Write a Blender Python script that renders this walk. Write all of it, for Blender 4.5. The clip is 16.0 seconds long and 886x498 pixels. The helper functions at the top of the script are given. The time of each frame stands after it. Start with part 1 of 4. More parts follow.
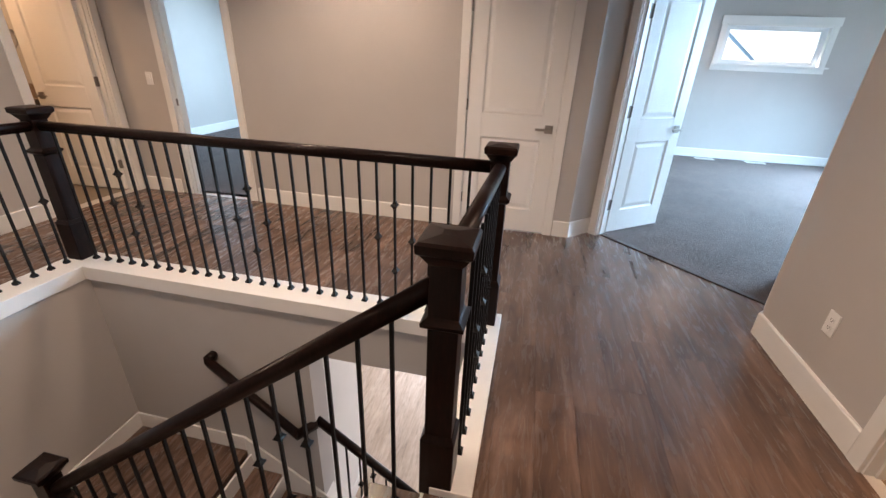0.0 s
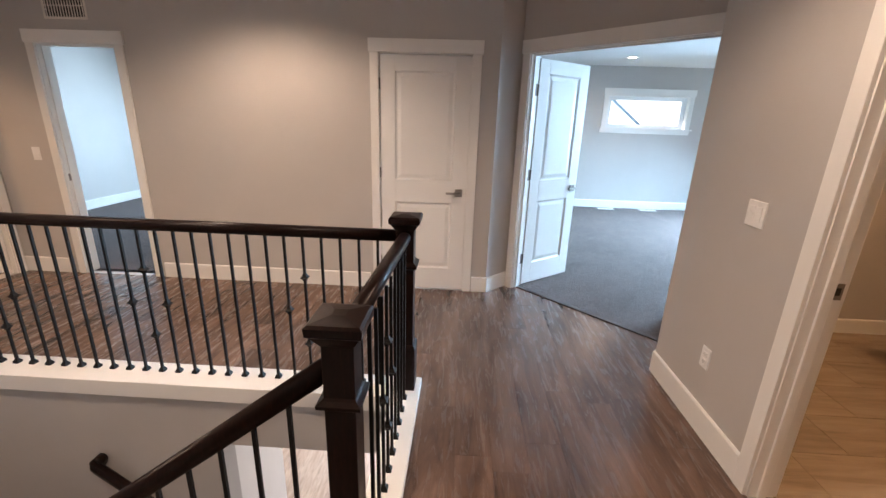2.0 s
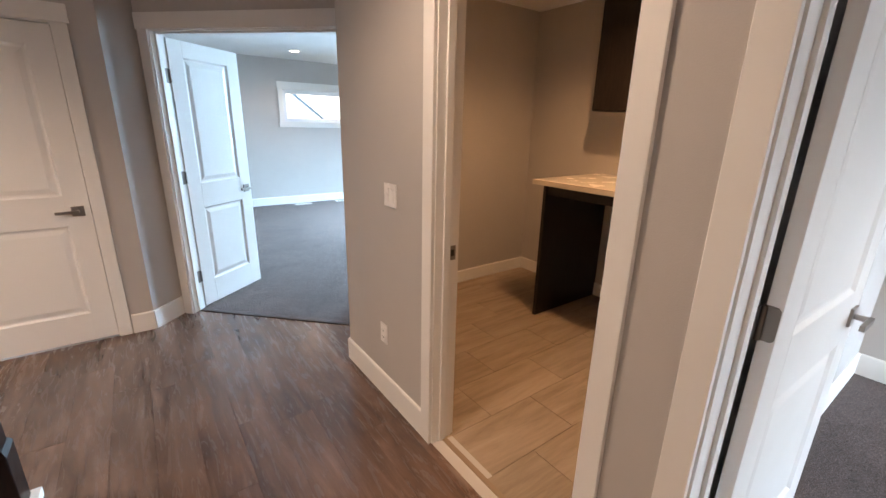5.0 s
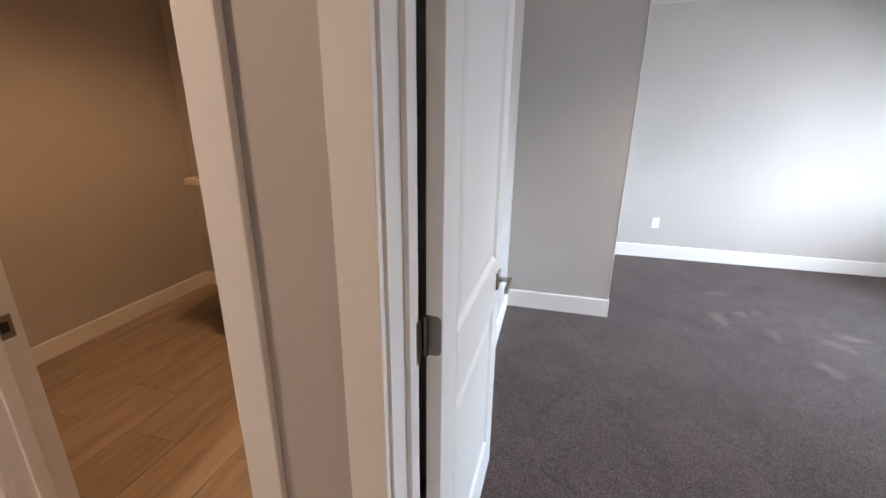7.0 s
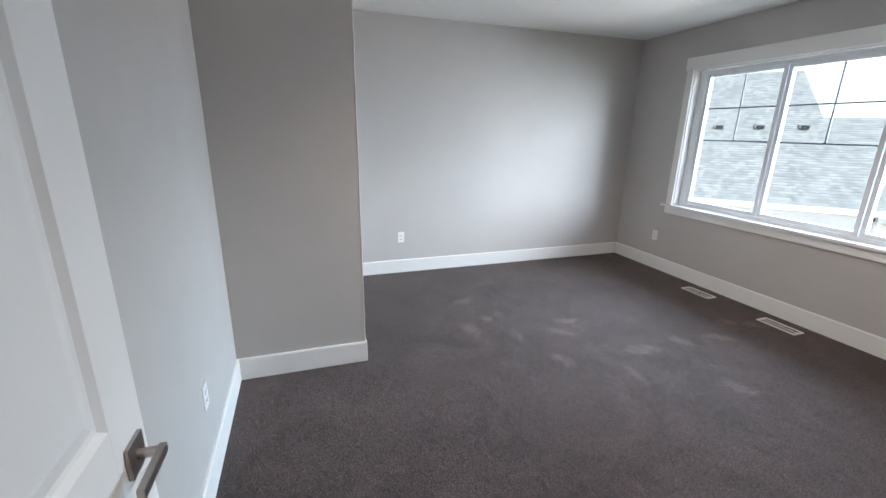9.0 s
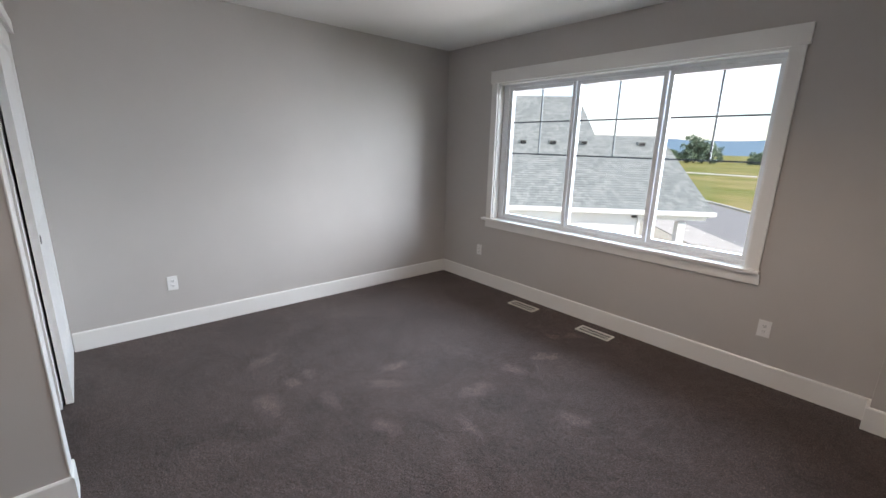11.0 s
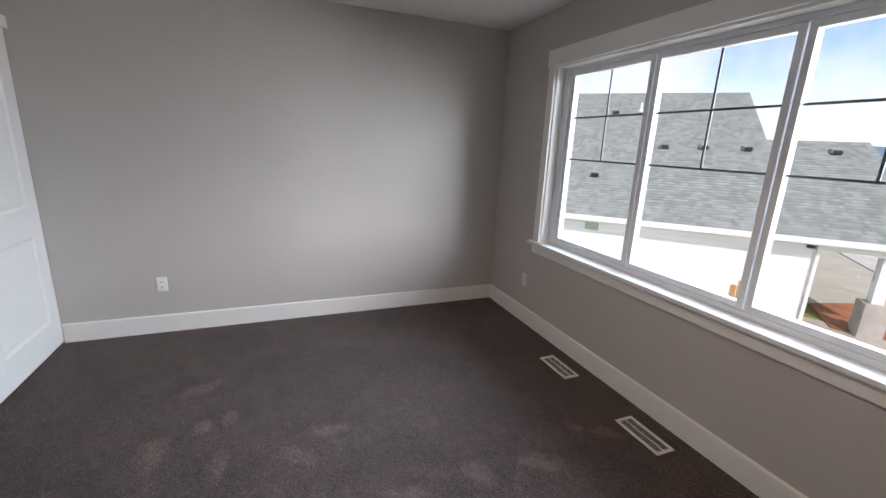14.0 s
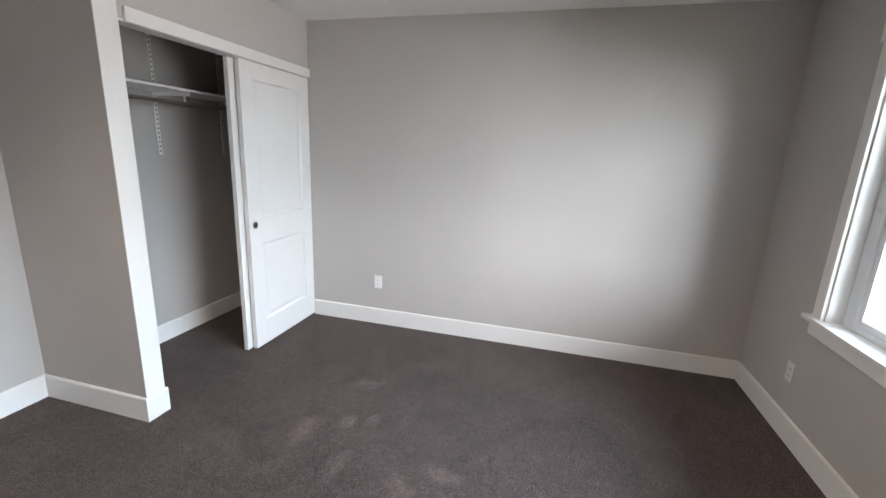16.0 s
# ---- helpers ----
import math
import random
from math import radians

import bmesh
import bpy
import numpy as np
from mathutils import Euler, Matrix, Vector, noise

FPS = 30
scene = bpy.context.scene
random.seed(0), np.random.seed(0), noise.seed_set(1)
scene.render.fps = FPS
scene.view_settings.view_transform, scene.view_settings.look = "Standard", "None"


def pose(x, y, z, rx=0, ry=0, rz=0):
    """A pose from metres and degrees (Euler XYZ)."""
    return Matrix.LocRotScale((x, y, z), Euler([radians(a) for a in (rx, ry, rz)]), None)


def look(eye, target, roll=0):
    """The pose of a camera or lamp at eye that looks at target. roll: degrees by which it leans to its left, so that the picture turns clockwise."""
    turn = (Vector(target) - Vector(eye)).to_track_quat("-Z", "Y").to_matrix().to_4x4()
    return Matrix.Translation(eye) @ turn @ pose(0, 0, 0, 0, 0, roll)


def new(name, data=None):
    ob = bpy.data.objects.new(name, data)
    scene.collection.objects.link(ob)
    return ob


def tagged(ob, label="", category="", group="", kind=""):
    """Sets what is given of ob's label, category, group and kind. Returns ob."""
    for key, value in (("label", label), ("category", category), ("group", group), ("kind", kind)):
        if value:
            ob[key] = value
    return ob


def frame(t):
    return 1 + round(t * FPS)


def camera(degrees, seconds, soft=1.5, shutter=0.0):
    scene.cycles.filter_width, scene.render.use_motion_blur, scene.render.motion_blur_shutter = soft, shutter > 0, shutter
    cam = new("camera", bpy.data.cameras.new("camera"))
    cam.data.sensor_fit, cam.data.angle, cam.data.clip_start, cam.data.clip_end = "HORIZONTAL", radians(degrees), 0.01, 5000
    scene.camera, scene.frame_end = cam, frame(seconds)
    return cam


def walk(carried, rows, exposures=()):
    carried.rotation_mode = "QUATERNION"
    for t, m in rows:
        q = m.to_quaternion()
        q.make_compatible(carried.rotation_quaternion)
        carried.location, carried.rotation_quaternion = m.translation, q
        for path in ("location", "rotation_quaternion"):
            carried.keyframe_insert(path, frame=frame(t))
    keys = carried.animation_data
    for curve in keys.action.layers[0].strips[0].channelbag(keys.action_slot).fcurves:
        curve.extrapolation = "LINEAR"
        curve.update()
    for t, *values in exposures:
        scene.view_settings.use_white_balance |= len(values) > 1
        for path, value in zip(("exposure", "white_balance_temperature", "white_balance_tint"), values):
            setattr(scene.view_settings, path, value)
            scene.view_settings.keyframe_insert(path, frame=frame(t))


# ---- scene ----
cam = camera(93.8, 16.0)
PATH = [
    (0, (0.198, 0.328, 1.453), (-0.16, 2.105, 0.608), 2.5),
    (0.5, (0.223, 0.323, 1.479), (-0.073, 2.152, 0.728), 2.5),
    (1, (0.27, 0.329, 1.497), (0.031, 2.196, 0.82), 2.2),
    (1.5, (0.31, 0.324, 1.522), (0.141, 2.217, 0.899), 2.1),
    (2, (0.336, 0.307, 1.544), (0.261, 2.216, 0.951), 1.9),
    (2.5, (0.402, 0.3, 1.535), (0.411, 2.215, 0.957), 1.6),
    (3, (0.442, 0.29, 1.53), (0.612, 2.198, 0.954), 1.7),
    (5.5, (0.764, 0.455, 1.523), (2.139, 1.785, 0.938), 0.9),
    (6, (0.857, 0.489, 1.506), (2.442, 1.552, 0.908), 0.5),
    (6.5, (0.959, 0.484, 1.496), (2.699, 1.264, 0.893), 0.3),
    (7, (1.108, 0.462, 1.519), (2.95, 0.941, 0.905), 0.7),
    (7.5, (1.243, 0.403, 1.53), (3.143, 0.586, 0.932), 0.5),
    (8, (1.432, 0.361, 1.508), (3.342, 0.267, 0.923), 0.9),
    (8.5, (1.634, 0.343, 1.531), (3.512, -0.042, 0.962), 1.1),
    (9, (1.768, 0.284, 1.541), (3.586, -0.338, 0.987), 1.0),
    (9.5, (1.945, 0.209, 1.533), (3.66, -0.677, 1.01), 1.0),
    (10, (2.09, 0.094, 1.541), (3.675, -1.015, 1.032), 0.7),
    (12.5, (2.338, -0.911, 1.52), (3.765, -2.23, 1.047), 1.7),
    (13, (2.39, -1.135, 1.536), (3.942, -2.3, 1.051), 2.0),
    (13.5, (2.405, -1.382, 1.539), (4.092, -2.341, 1.054), 2.2),
    (14, (2.423, -1.559, 1.554), (4.216, -2.295, 1.063), 2.5),
    (14.5, (2.509, -1.737, 1.549), (4.4, -2.178, 1.066), 2.5),
    (15, (2.596, -1.87, 1.568), (4.533, -1.999, 1.09), 2.7),
    (15.5, (2.671, -2.059, 1.578), (4.604, -1.858, 1.106), 2.5),
    (16, (2.753, -2.173, 1.583), (4.634, -1.675, 1.121), 2.4),
]
walk(cam, [(t, look(eye, target, roll)) for t, eye, target, roll in PATH], exposures=[
    (0, 2.0, 6300, 13), (3, 2.1, 6350, 13), (5.5, 2.05, 6550, 15), (6, 2.05, 6500, 16), (6.6, 1.95, 6500, 16), (7.3, 1.7, 6350, 15), (8.5, 1.5, 6250, 12),
    (9.5, 1.2, 6600, 14), (10, 1.1, 6750, 16), (12.5, 0.65, 6850, 16), (13.5, 0.5, 6850, 17), (14.5, 0.8, 7050, 20), (16, 1.12, 6950, 16),
])

# ---------------------------------------------------------------- light
world = bpy.data.worlds.new("sky")
scene.world = world
world.use_nodes = True
wn = world.node_tree.nodes
sky = wn.new("ShaderNodeTexSky")
sky.sky_type = "NISHITA"
sky.sun_disc = False
sky.dust_density, sky.ozone_density = 0.25, 2.0
sky.sun_elevation = radians(48)
sky.sun_rotation = radians(250)
wn["Background"].inputs[1].default_value = 0.15
cloud = wn.new("ShaderNodeTexNoise")
cloud.inputs["Scale"].default_value, cloud.inputs["Detail"].default_value, cloud.inputs["Roughness"].default_value = 3.2, 7.0, 0.55
cover = wn.new("ShaderNodeMapRange")
cover.inputs["From Min"].default_value, cover.inputs["From Max"].default_value, cover.inputs["To Max"].default_value = 0.44, 0.66, 0.85
veil = wn.new("ShaderNodeMix")
veil.data_type = "RGBA"
veil.inputs[7].default_value = (5.6, 5.9, 6.3, 1)
world.node_tree.links.new(cloud.outputs["Fac"], cover.inputs["Value"])
world.node_tree.links.new(cover.outputs[0], veil.inputs[0])
world.node_tree.links.new(sky.outputs[0], veil.inputs[6])
world.node_tree.links.new(veil.outputs[2], wn["Background"].inputs[0])

sun = new("sun", bpy.data.lights.new("sun", "SUN"))
sun.data.energy, sun.data.angle, sun.data.color = 2.6, radians(0.5), (1, 0.95, 0.88)
sun.matrix_world = look((0, 0, 30), (20.1, -7.3, 6.2))

WARM = (1.0, 0.66, 0.42)


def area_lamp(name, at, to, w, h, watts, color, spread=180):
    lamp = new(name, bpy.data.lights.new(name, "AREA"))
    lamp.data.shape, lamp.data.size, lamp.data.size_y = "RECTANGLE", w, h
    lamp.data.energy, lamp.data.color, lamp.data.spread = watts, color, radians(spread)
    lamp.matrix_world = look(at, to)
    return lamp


# added unseen lamps outside the bedroom window stand in for sky and sunlit ground
area_lamp("daylight_stand_in", (4.7, -9.2, 4.6), (3.6, -0.6, 0.4), 6.0, 5.4, 1300, (0.56, 0.80, 1.0))
area_lamp("daylight_stand_in", (1.2, -7.0, 2.5), (5.6, -1.0, 0.9), 4.0, 3.0, 480, (0.78, 0.90, 1.0))
area_lamp("daylight_stand_in", (4.2, -8.5, -0.6), (2.8, 0.6, 1.9), 5.0, 1.6, 230, (0.92, 0.95, 1.0))
# added lamps at unseen openings of master, guest room and lower floor
area_lamp("daylight_stand_in", (6.25, 7.0, 1.6), (2.7, 5.5, -0.7), 1.7, 1.4, 165, (0.48, 0.76, 1.0), 112)
area_lamp("daylight_stand_in", (-3.4, 8.25, 1.6), (-3.8, 5.0, -0.9), 1.6, 1.4, 55, (0.55, 0.80, 1.0))
area_lamp("daylight_stand_in", (-0.5, 7.4, -1.4), (-0.6, 4.0, -2.2), 3.0, 1.8, 68, (0.95, 0.95, 1.0))


def can_or_fill_light(name, x, y, z, watts, color):
    lamp = new(name, bpy.data.lights.new(name, "SPOT"))
    lamp.data.energy, lamp.data.color = watts, color
    lamp.data.spot_size, lamp.data.spot_blend, lamp.data.shadow_soft_size = radians(150), 0.6, 0.06
    lamp.matrix_world = look((x, y, z), (x, y, 0))
    return lamp


CEIL = 2.58
# spots after the first are assumed, added to even out hall and stairwell
for cx, cy, cw in ((-1.25, 3.05, 29), (0.85, 1.6, 21), (0.85, -0.6, 9), (-3.3, 2.3, 15), (-1.4, 1.2, 38)):
    can_or_fill_light("can_or_fill_light", cx, cy, CEIL - 0.02, cw, (1.0, 0.73, 0.52))
# bedroom lamp is added fill; no fixture is known there
can_or_fill_light("can_or_fill_light", 3.2, -1.5, CEIL - 0.05, 40, (1.0, 0.86, 0.72))
can_or_fill_light("can_or_fill_light", 2.9, 1.9, CEIL - 0.02, 29, (1.0, 0.56, 0.26))
can_or_fill_light("can_or_fill_light", 2.93, 7.55, CEIL - 0.02, 8, WARM)
can_or_fill_light("can_or_fill_light", -4.9, 2.9, CEIL - 0.02, 27, (1.0, 0.58, 0.29))


# ---------------------------------------------------------------- materials
def material(name, color, rough=0.5, metal=0.0, spec=0.5):
    m = bpy.data.materials.new(name)
    m.use_nodes = True
    b = m.node_tree.nodes["Principled BSDF"]
    b.inputs["Base Color"].default_value = (*color, 1)
    b.inputs["Roughness"].default_value = rough
    b.inputs["Metallic"].default_value = metal
    b.inputs["Specular IOR Level"].default_value = spec
    return m


def node(m, kind, **values):
    n = m.node_tree.nodes.new(kind)
    for key, value in values.items():
        n.inputs[key.replace("_", " ")].default_value = value
    return n


def link(m, a, b):
    m.node_tree.links.new(a, b)


def coords(m, scale=(1, 1, 1), world_space=True):
    c = m.node_tree.nodes.new("ShaderNodeNewGeometry" if world_space else "ShaderNodeTexCoord")
    p = m.node_tree.nodes.new("ShaderNodeMapping")
    p.inputs["Scale"].default_value = scale
    link(m, c.outputs["Position" if world_space else "Object"], p.inputs[0])
    return p.outputs[0]


def ramp(m, fac, stops):
    r = m.node_tree.nodes.new("ShaderNodeValToRGB")
    e = r.color_ramp.elements
    while len(e) < len(stops):
        e.new(0.5)
    for el, (pos, col) in zip(e, stops):
        el.position, el.color = pos, (*col, 1)
    link(m, fac, r.inputs[0])
    return r.outputs[0]


def grain(m, scale, detail=4, stretch=(1, 1, 1), rough=0.55, distortion=0.0):
    n = node(m, "ShaderNodeTexNoise", Scale=scale, Detail=detail, Roughness=rough, Distortion=distortion)
    link(m, coords(m, stretch), n.inputs["Vector"])
    return n.outputs["Fac"]


def mix(m, fac, a, b, mode="MIX"):
    n = m.node_tree.nodes.new("ShaderNodeMix")
    n.data_type, n.blend_type = "RGBA", mode
    for socket, value in ((n.inputs[0], fac), (n.inputs[6], a), (n.inputs[7], b)):
        if isinstance(value, (int, float)):
            socket.default_value = value
        elif isinstance(value, tuple):
            socket.default_value = (*value, 1)
        else:
            link(m, value, socket)
    return n.outputs[2]


def bump(m, height, strength, distance, normal=None):
    n = node(m, "ShaderNodeBump", Strength=strength, Distance=distance)
    link(m, height, n.inputs["Height"])
    if normal:
        link(m, normal, n.inputs["Normal"])
    return n.outputs[0]


def bsdf(m):
    return m.node_tree.nodes["Principled BSDF"].inputs


def painted(name, color, rough, var=0.04, bump_scale=260, bump_strength=0.12):
    m = material(name, color, rough, spec=0.4)
    dark = tuple(c * (1 - var) for c in color)
    lite = tuple(min(1, c * (1 + var)) for c in color)
    link(m, ramp(m, grain(m, 1.7, 3), [(0.3, dark), (0.7, lite)]), bsdf(m)["Base Color"])
    r = ramp(m, grain(m, 6, 3), [(0.3, (rough - 0.06,) * 3), (0.7, (rough + 0.06,) * 3)])
    link(m, r, bsdf(m)["Roughness"])
    link(m, bump(m, grain(m, bump_scale, 2), bump_strength, 0.002), bsdf(m)["Normal"])
    return m


WALL = painted("wall_paint", (0.50, 0.472, 0.45), 0.62, 0.03, 220, 0.25)
CEILING = painted("ceiling_paint", (0.78, 0.77, 0.75), 0.8, 0.02, 90, 0.35)
TRIM = painted("white_trim_paint", (0.80, 0.785, 0.76), 0.35, 0.02, 40, 0.05)
DOOR = painted("white_door_paint", (0.80, 0.785, 0.765), 0.38, 0.02, 300, 0.05)
PLATE = painted("white_plastic", (0.82, 0.81, 0.80), 0.3, 0.01, 30, 0.02)
NICKEL = material("satin_nickel", (0.42, 0.39, 0.36), 0.32, 1.0)
STEEL = material("hinge_steel", (0.24, 0.215, 0.195), 0.38, 1.0)
IRON = material("black_iron", (0.005, 0.0042, 0.004), 0.5, 0.0, 0.2)
link(IRON, bump(IRON, grain(IRON, 300, 2), 0.15, 0.001), bsdf(IRON)["Normal"])
DARKHOLE = material("dark_slot", (0.015, 0.015, 0.015), 0.6)
VENTMETAL = painted("vent_enamel", (0.74, 0.70, 0.64), 0.4, 0.02, 30, 0.02)
VINYL = painted("white_vinyl", (0.80, 0.82, 0.84), 0.32, 0.01, 20, 0.02)


def dark_wood():
    m = material("espresso_wood", (0.03, 0.014, 0.009), 0.32, spec=0.2)
    g = grain(m, 14, 8, (6, 6, 0.8), 0.6, 0.6)
    link(m, ramp(m, g, [(0.3, (0.003, 0.0011, 0.0008)), (0.55, (0.009, 0.003, 0.002)), (0.8, (0.024, 0.008, 0.005))]), bsdf(m)["Base Color"])
    link(m, bump(m, g, 0.02, 0.001), bsdf(m)["Normal"])
    link(m, ramp(m, grain(m, 9, 3), [(0.3, (0.30,) * 3), (0.7, (0.40,) * 3)]), bsdf(m)["Roughness"])
    return m


ESPRESSO = dark_wood()


def plank_wood(name, tones, axis, rough, fine_scale=34.0, streaks=0.8, spread=0.8, stretch=0.13, knots=0.0, gloss=0.42):
    """Vinyl or timber boards; each board takes a tone and its own stretch of grain."""
    m = material(name, tones[1], rough, spec=gloss)
    info = m.node_tree.nodes.new("ShaderNodeObjectInfo")
    geo = m.node_tree.nodes.new("ShaderNodeNewGeometry")
    scale = m.node_tree.nodes.new("ShaderNodeVectorMath")
    scale.operation = "MULTIPLY"
    scale.inputs[1].default_value = (1, stretch, 1) if axis == "y" else (stretch, 1, 1)
    link(m, geo.outputs["Position"], scale.inputs[0])
    shift = m.node_tree.nodes.new("ShaderNodeVectorMath")
    shift.operation = "MULTIPLY_ADD"
    link(m, info.outputs["Random"], shift.inputs[0])
    shift.inputs[1].default_value = (31, 17, 53)
    link(m, scale.outputs[0], shift.inputs[2])
    fine = node(m, "ShaderNodeTexNoise", Scale=fine_scale, Detail=9.0, Roughness=0.66, Distortion=0.9)
    broad = node(m, "ShaderNodeTexNoise", Scale=9.0, Detail=5.0, Roughness=0.6, Distortion=1.4)
    for n in (fine, broad):
        link(m, shift.outputs[0], n.inputs["Vector"])
    base = ramp(m, broad.outputs["Fac"], [(0.25, tones[0]), (0.5, tones[1]), (0.75, tones[2])])
    streak = ramp(m, fine.outputs["Fac"], [(0.28, (0.48,) * 3), (0.46, (0.90,) * 3), (0.74, (1.24,) * 3)])
    col = mix(m, streaks, base, streak, "MULTIPLY")
    tone = ramp(m, info.outputs["Random"], [(0.0, (0.68, 0.66, 0.65)), (0.5, (1.0, 0.98, 0.97)), (1.0, (1.28, 1.22, 1.16))])
    col = mix(m, spread, col, tone, "MULTIPLY")
    if knots:
        cell = node(m, "ShaderNodeTexVoronoi", Scale=knots)
        link(m, shift.outputs[0], cell.inputs["Vector"])
        col = mix(m, 1.0, col, ramp(m, cell.outputs["Distance"], [(0.05, (0.42, 0.38, 0.36)), (0.13, (0.82,) * 3), (0.22, (1.0,) * 3)]), "MULTIPLY")
        worn = grain(m, 1.6, 4, (1, 1, 1), 0.6, 0.8)
        col = mix(m, 0.8, col, ramp(m, worn, [(0.36, (0.80, 0.81, 0.83)), (0.64, (1.16, 1.14, 1.12))]), "MULTIPLY")
    link(m, col, bsdf(m)["Base Color"])
    link(m, ramp(m, fine.outputs["Fac"], [(0.3, (rough + 0.08,) * 3), (0.7, (rough - 0.05,) * 3)]), bsdf(m)["Roughness"])
    link(m, bump(m, fine.outputs["Fac"], 0.09, 0.0015), bsdf(m)["Normal"])
    return m


PLANK = plank_wood("brown_vinyl_plank", ((0.052, 0.033, 0.025), (0.138, 0.088, 0.067), (0.255, 0.172, 0.135)), "y", 0.24, 36.0, 0.85, 0.6, 0.13, 3.4, 0.62)
PALE_PLANK = plank_wood("pale_vinyl_plank", ((0.30, 0.22, 0.16), (0.40, 0.31, 0.24), (0.48, 0.39, 0.31)), "y", 0.4)
TILE = plank_wood("beige_wood_look_tile", ((0.26, 0.20, 0.145), (0.34, 0.265, 0.195), (0.40, 0.325, 0.25)), "x", 0.4, 16.0, 0.45, 0.25, 0.12)
UNDERLAY = painted("dark_underlay", (0.06, 0.042, 0.035), 0.9, 0.08, 300, 0.3)
GROUT = painted("tile_grout", (0.20, 0.165, 0.13), 0.9, 0.08, 300, 0.3)


MARKS = ((5.10, -1.06, 0.19, 0.07, -68), (4.70, -1.115, 0.08, 0.06, 0), (4.75, -1.26, 0.09, 0.06, -20), (4.57, -0.925, 0.16, 0.10, 5), (4.47, -1.77, 0.15, 0.07, 79),
         (4.31, -1.61, 0.15, 0.065, 51), (3.88, -2.75, 0.18, 0.065, 63), (4.05, -3.095, 0.09, 0.06, 0), (3.95, -3.235, 0.12, 0.07, 70), (3.67, -1.735, 0.17, 0.045, -11),
         (3.89, -2.03, 0.19, 0.09, 88), (3.33, -2.24, 0.12, 0.08, 20), (4.36, -1.23, 0.15, 0.06, -9), (3.91, -2.40, 0.12, 0.08, 0), (3.95, -1.36, 0.13, 0.08, 10))


def carpet():
    """Cut pile with scuffed, brushed-up patches where it was walked on."""
    m = material("brown_grey_carpet", (0.1, 0.085, 0.085), 0.95, spec=0.1)
    tuft = grain(m, 130, 5, (1, 1, 1), 0.8)
    clump = grain(m, 30, 4, (1, 1, 1), 0.65, 0.6)
    patch = grain(m, 2.1, 5, (1, 1, 1), 0.6, 1.2)
    col = ramp(m, tuft, [(0.32, (0.012, 0.008, 0.0075)), (0.5, (0.066, 0.044, 0.040)), (0.66, (0.24, 0.165, 0.148))])
    col = mix(m, 0.8, col, ramp(m, clump, [(0.3, (0.62,) * 3), (0.7, (1.3,) * 3)]), "MULTIPLY")
    col = mix(m, 0.8, col, ramp(m, patch, [(0.35, (0.72,) * 3), (0.66, (1.22,) * 3)]), "MULTIPLY")
    geo = m.node_tree.nodes.new("ShaderNodeNewGeometry")
    wob = node(m, "ShaderNodeTexNoise", Scale=9.0, Detail=3.0)
    link(m, geo.outputs["Position"], wob.inputs["Vector"])
    bent = m.node_tree.nodes.new("ShaderNodeVectorMath")
    bent.operation = "MULTIPLY_ADD"
    link(m, wob.outputs["Color"], bent.inputs[0])
    bent.inputs[1].default_value = (0.14, 0.14, 0.0)
    link(m, geo.outputs["Position"], bent.inputs[2])
    total = None
    for x, y, a, b, turn in MARKS:
        mp = m.node_tree.nodes.new("ShaderNodeMapping")
        mp.vector_type = "TEXTURE"
        mp.inputs["Location"].default_value = (x + 0.07, y + 0.07, 0)
        mp.inputs["Rotation"].default_value = (0, 0, radians(turn))
        mp.inputs["Scale"].default_value = (a, b, 1)
        link(m, bent.outputs[0], mp.inputs[0])
        g = m.node_tree.nodes.new("ShaderNodeTexGradient")
        g.gradient_type = "SPHERICAL"
        link(m, mp.outputs[0], g.inputs[0])
        if total is None:
            total = g.outputs["Fac"]
        else:
            s = m.node_tree.nodes.new("ShaderNodeMath")
            s.operation = "MAXIMUM"
            link(m, total, s.inputs[0])
            link(m, g.outputs["Fac"], s.inputs[1])
            total = s.outputs[0]
    lift = ramp(m, total, [(0.06, (1.0,) * 3), (0.6, (1.7, 1.68, 1.68))])
    col = mix(m, 1.0, col, lift, "MULTIPLY")
    link(m, col, bsdf(m)["Base Color"])
    bsdf(m)["Sheen Weight"].default_value = 0.12
    bsdf(m)["Sheen Roughness"].default_value = 0.6
    n1 = bump(m, clump, 0.6, 0.014)
    link(m, bump(m, tuft, 1.0, 0.008, n1), bsdf(m)["Normal"])
    return m


CARPET = carpet()
CABINET = material("dark_brown_cabinet", (0.03, 0.02, 0.015), 0.42)
link(CABINET, ramp(CABINET, grain(CABINET, 12, 7, (5, 5, 0.7), 0.6, 0.5), [(0.3, (0.006, 0.0042, 0.0034)), (0.7, (0.020, 0.014, 0.011))]), bsdf(CABINET)["Base Color"])
STONETOP = painted("taupe_stone", (0.22, 0.16, 0.12), 0.3, 0.12, 60, 0.02)
QUARTZ = painted("cream_quartz", (0.72, 0.66, 0.56), 0.25, 0.05, 60, 0.02)
TANSTRIP = material("tan_tile_edge_strip", (0.30, 0.22, 0.15), 0.4, 0.3)
METALSTRIP = material("bronze_transition_strip", (0.05, 0.032, 0.026), 0.3, 0.5)


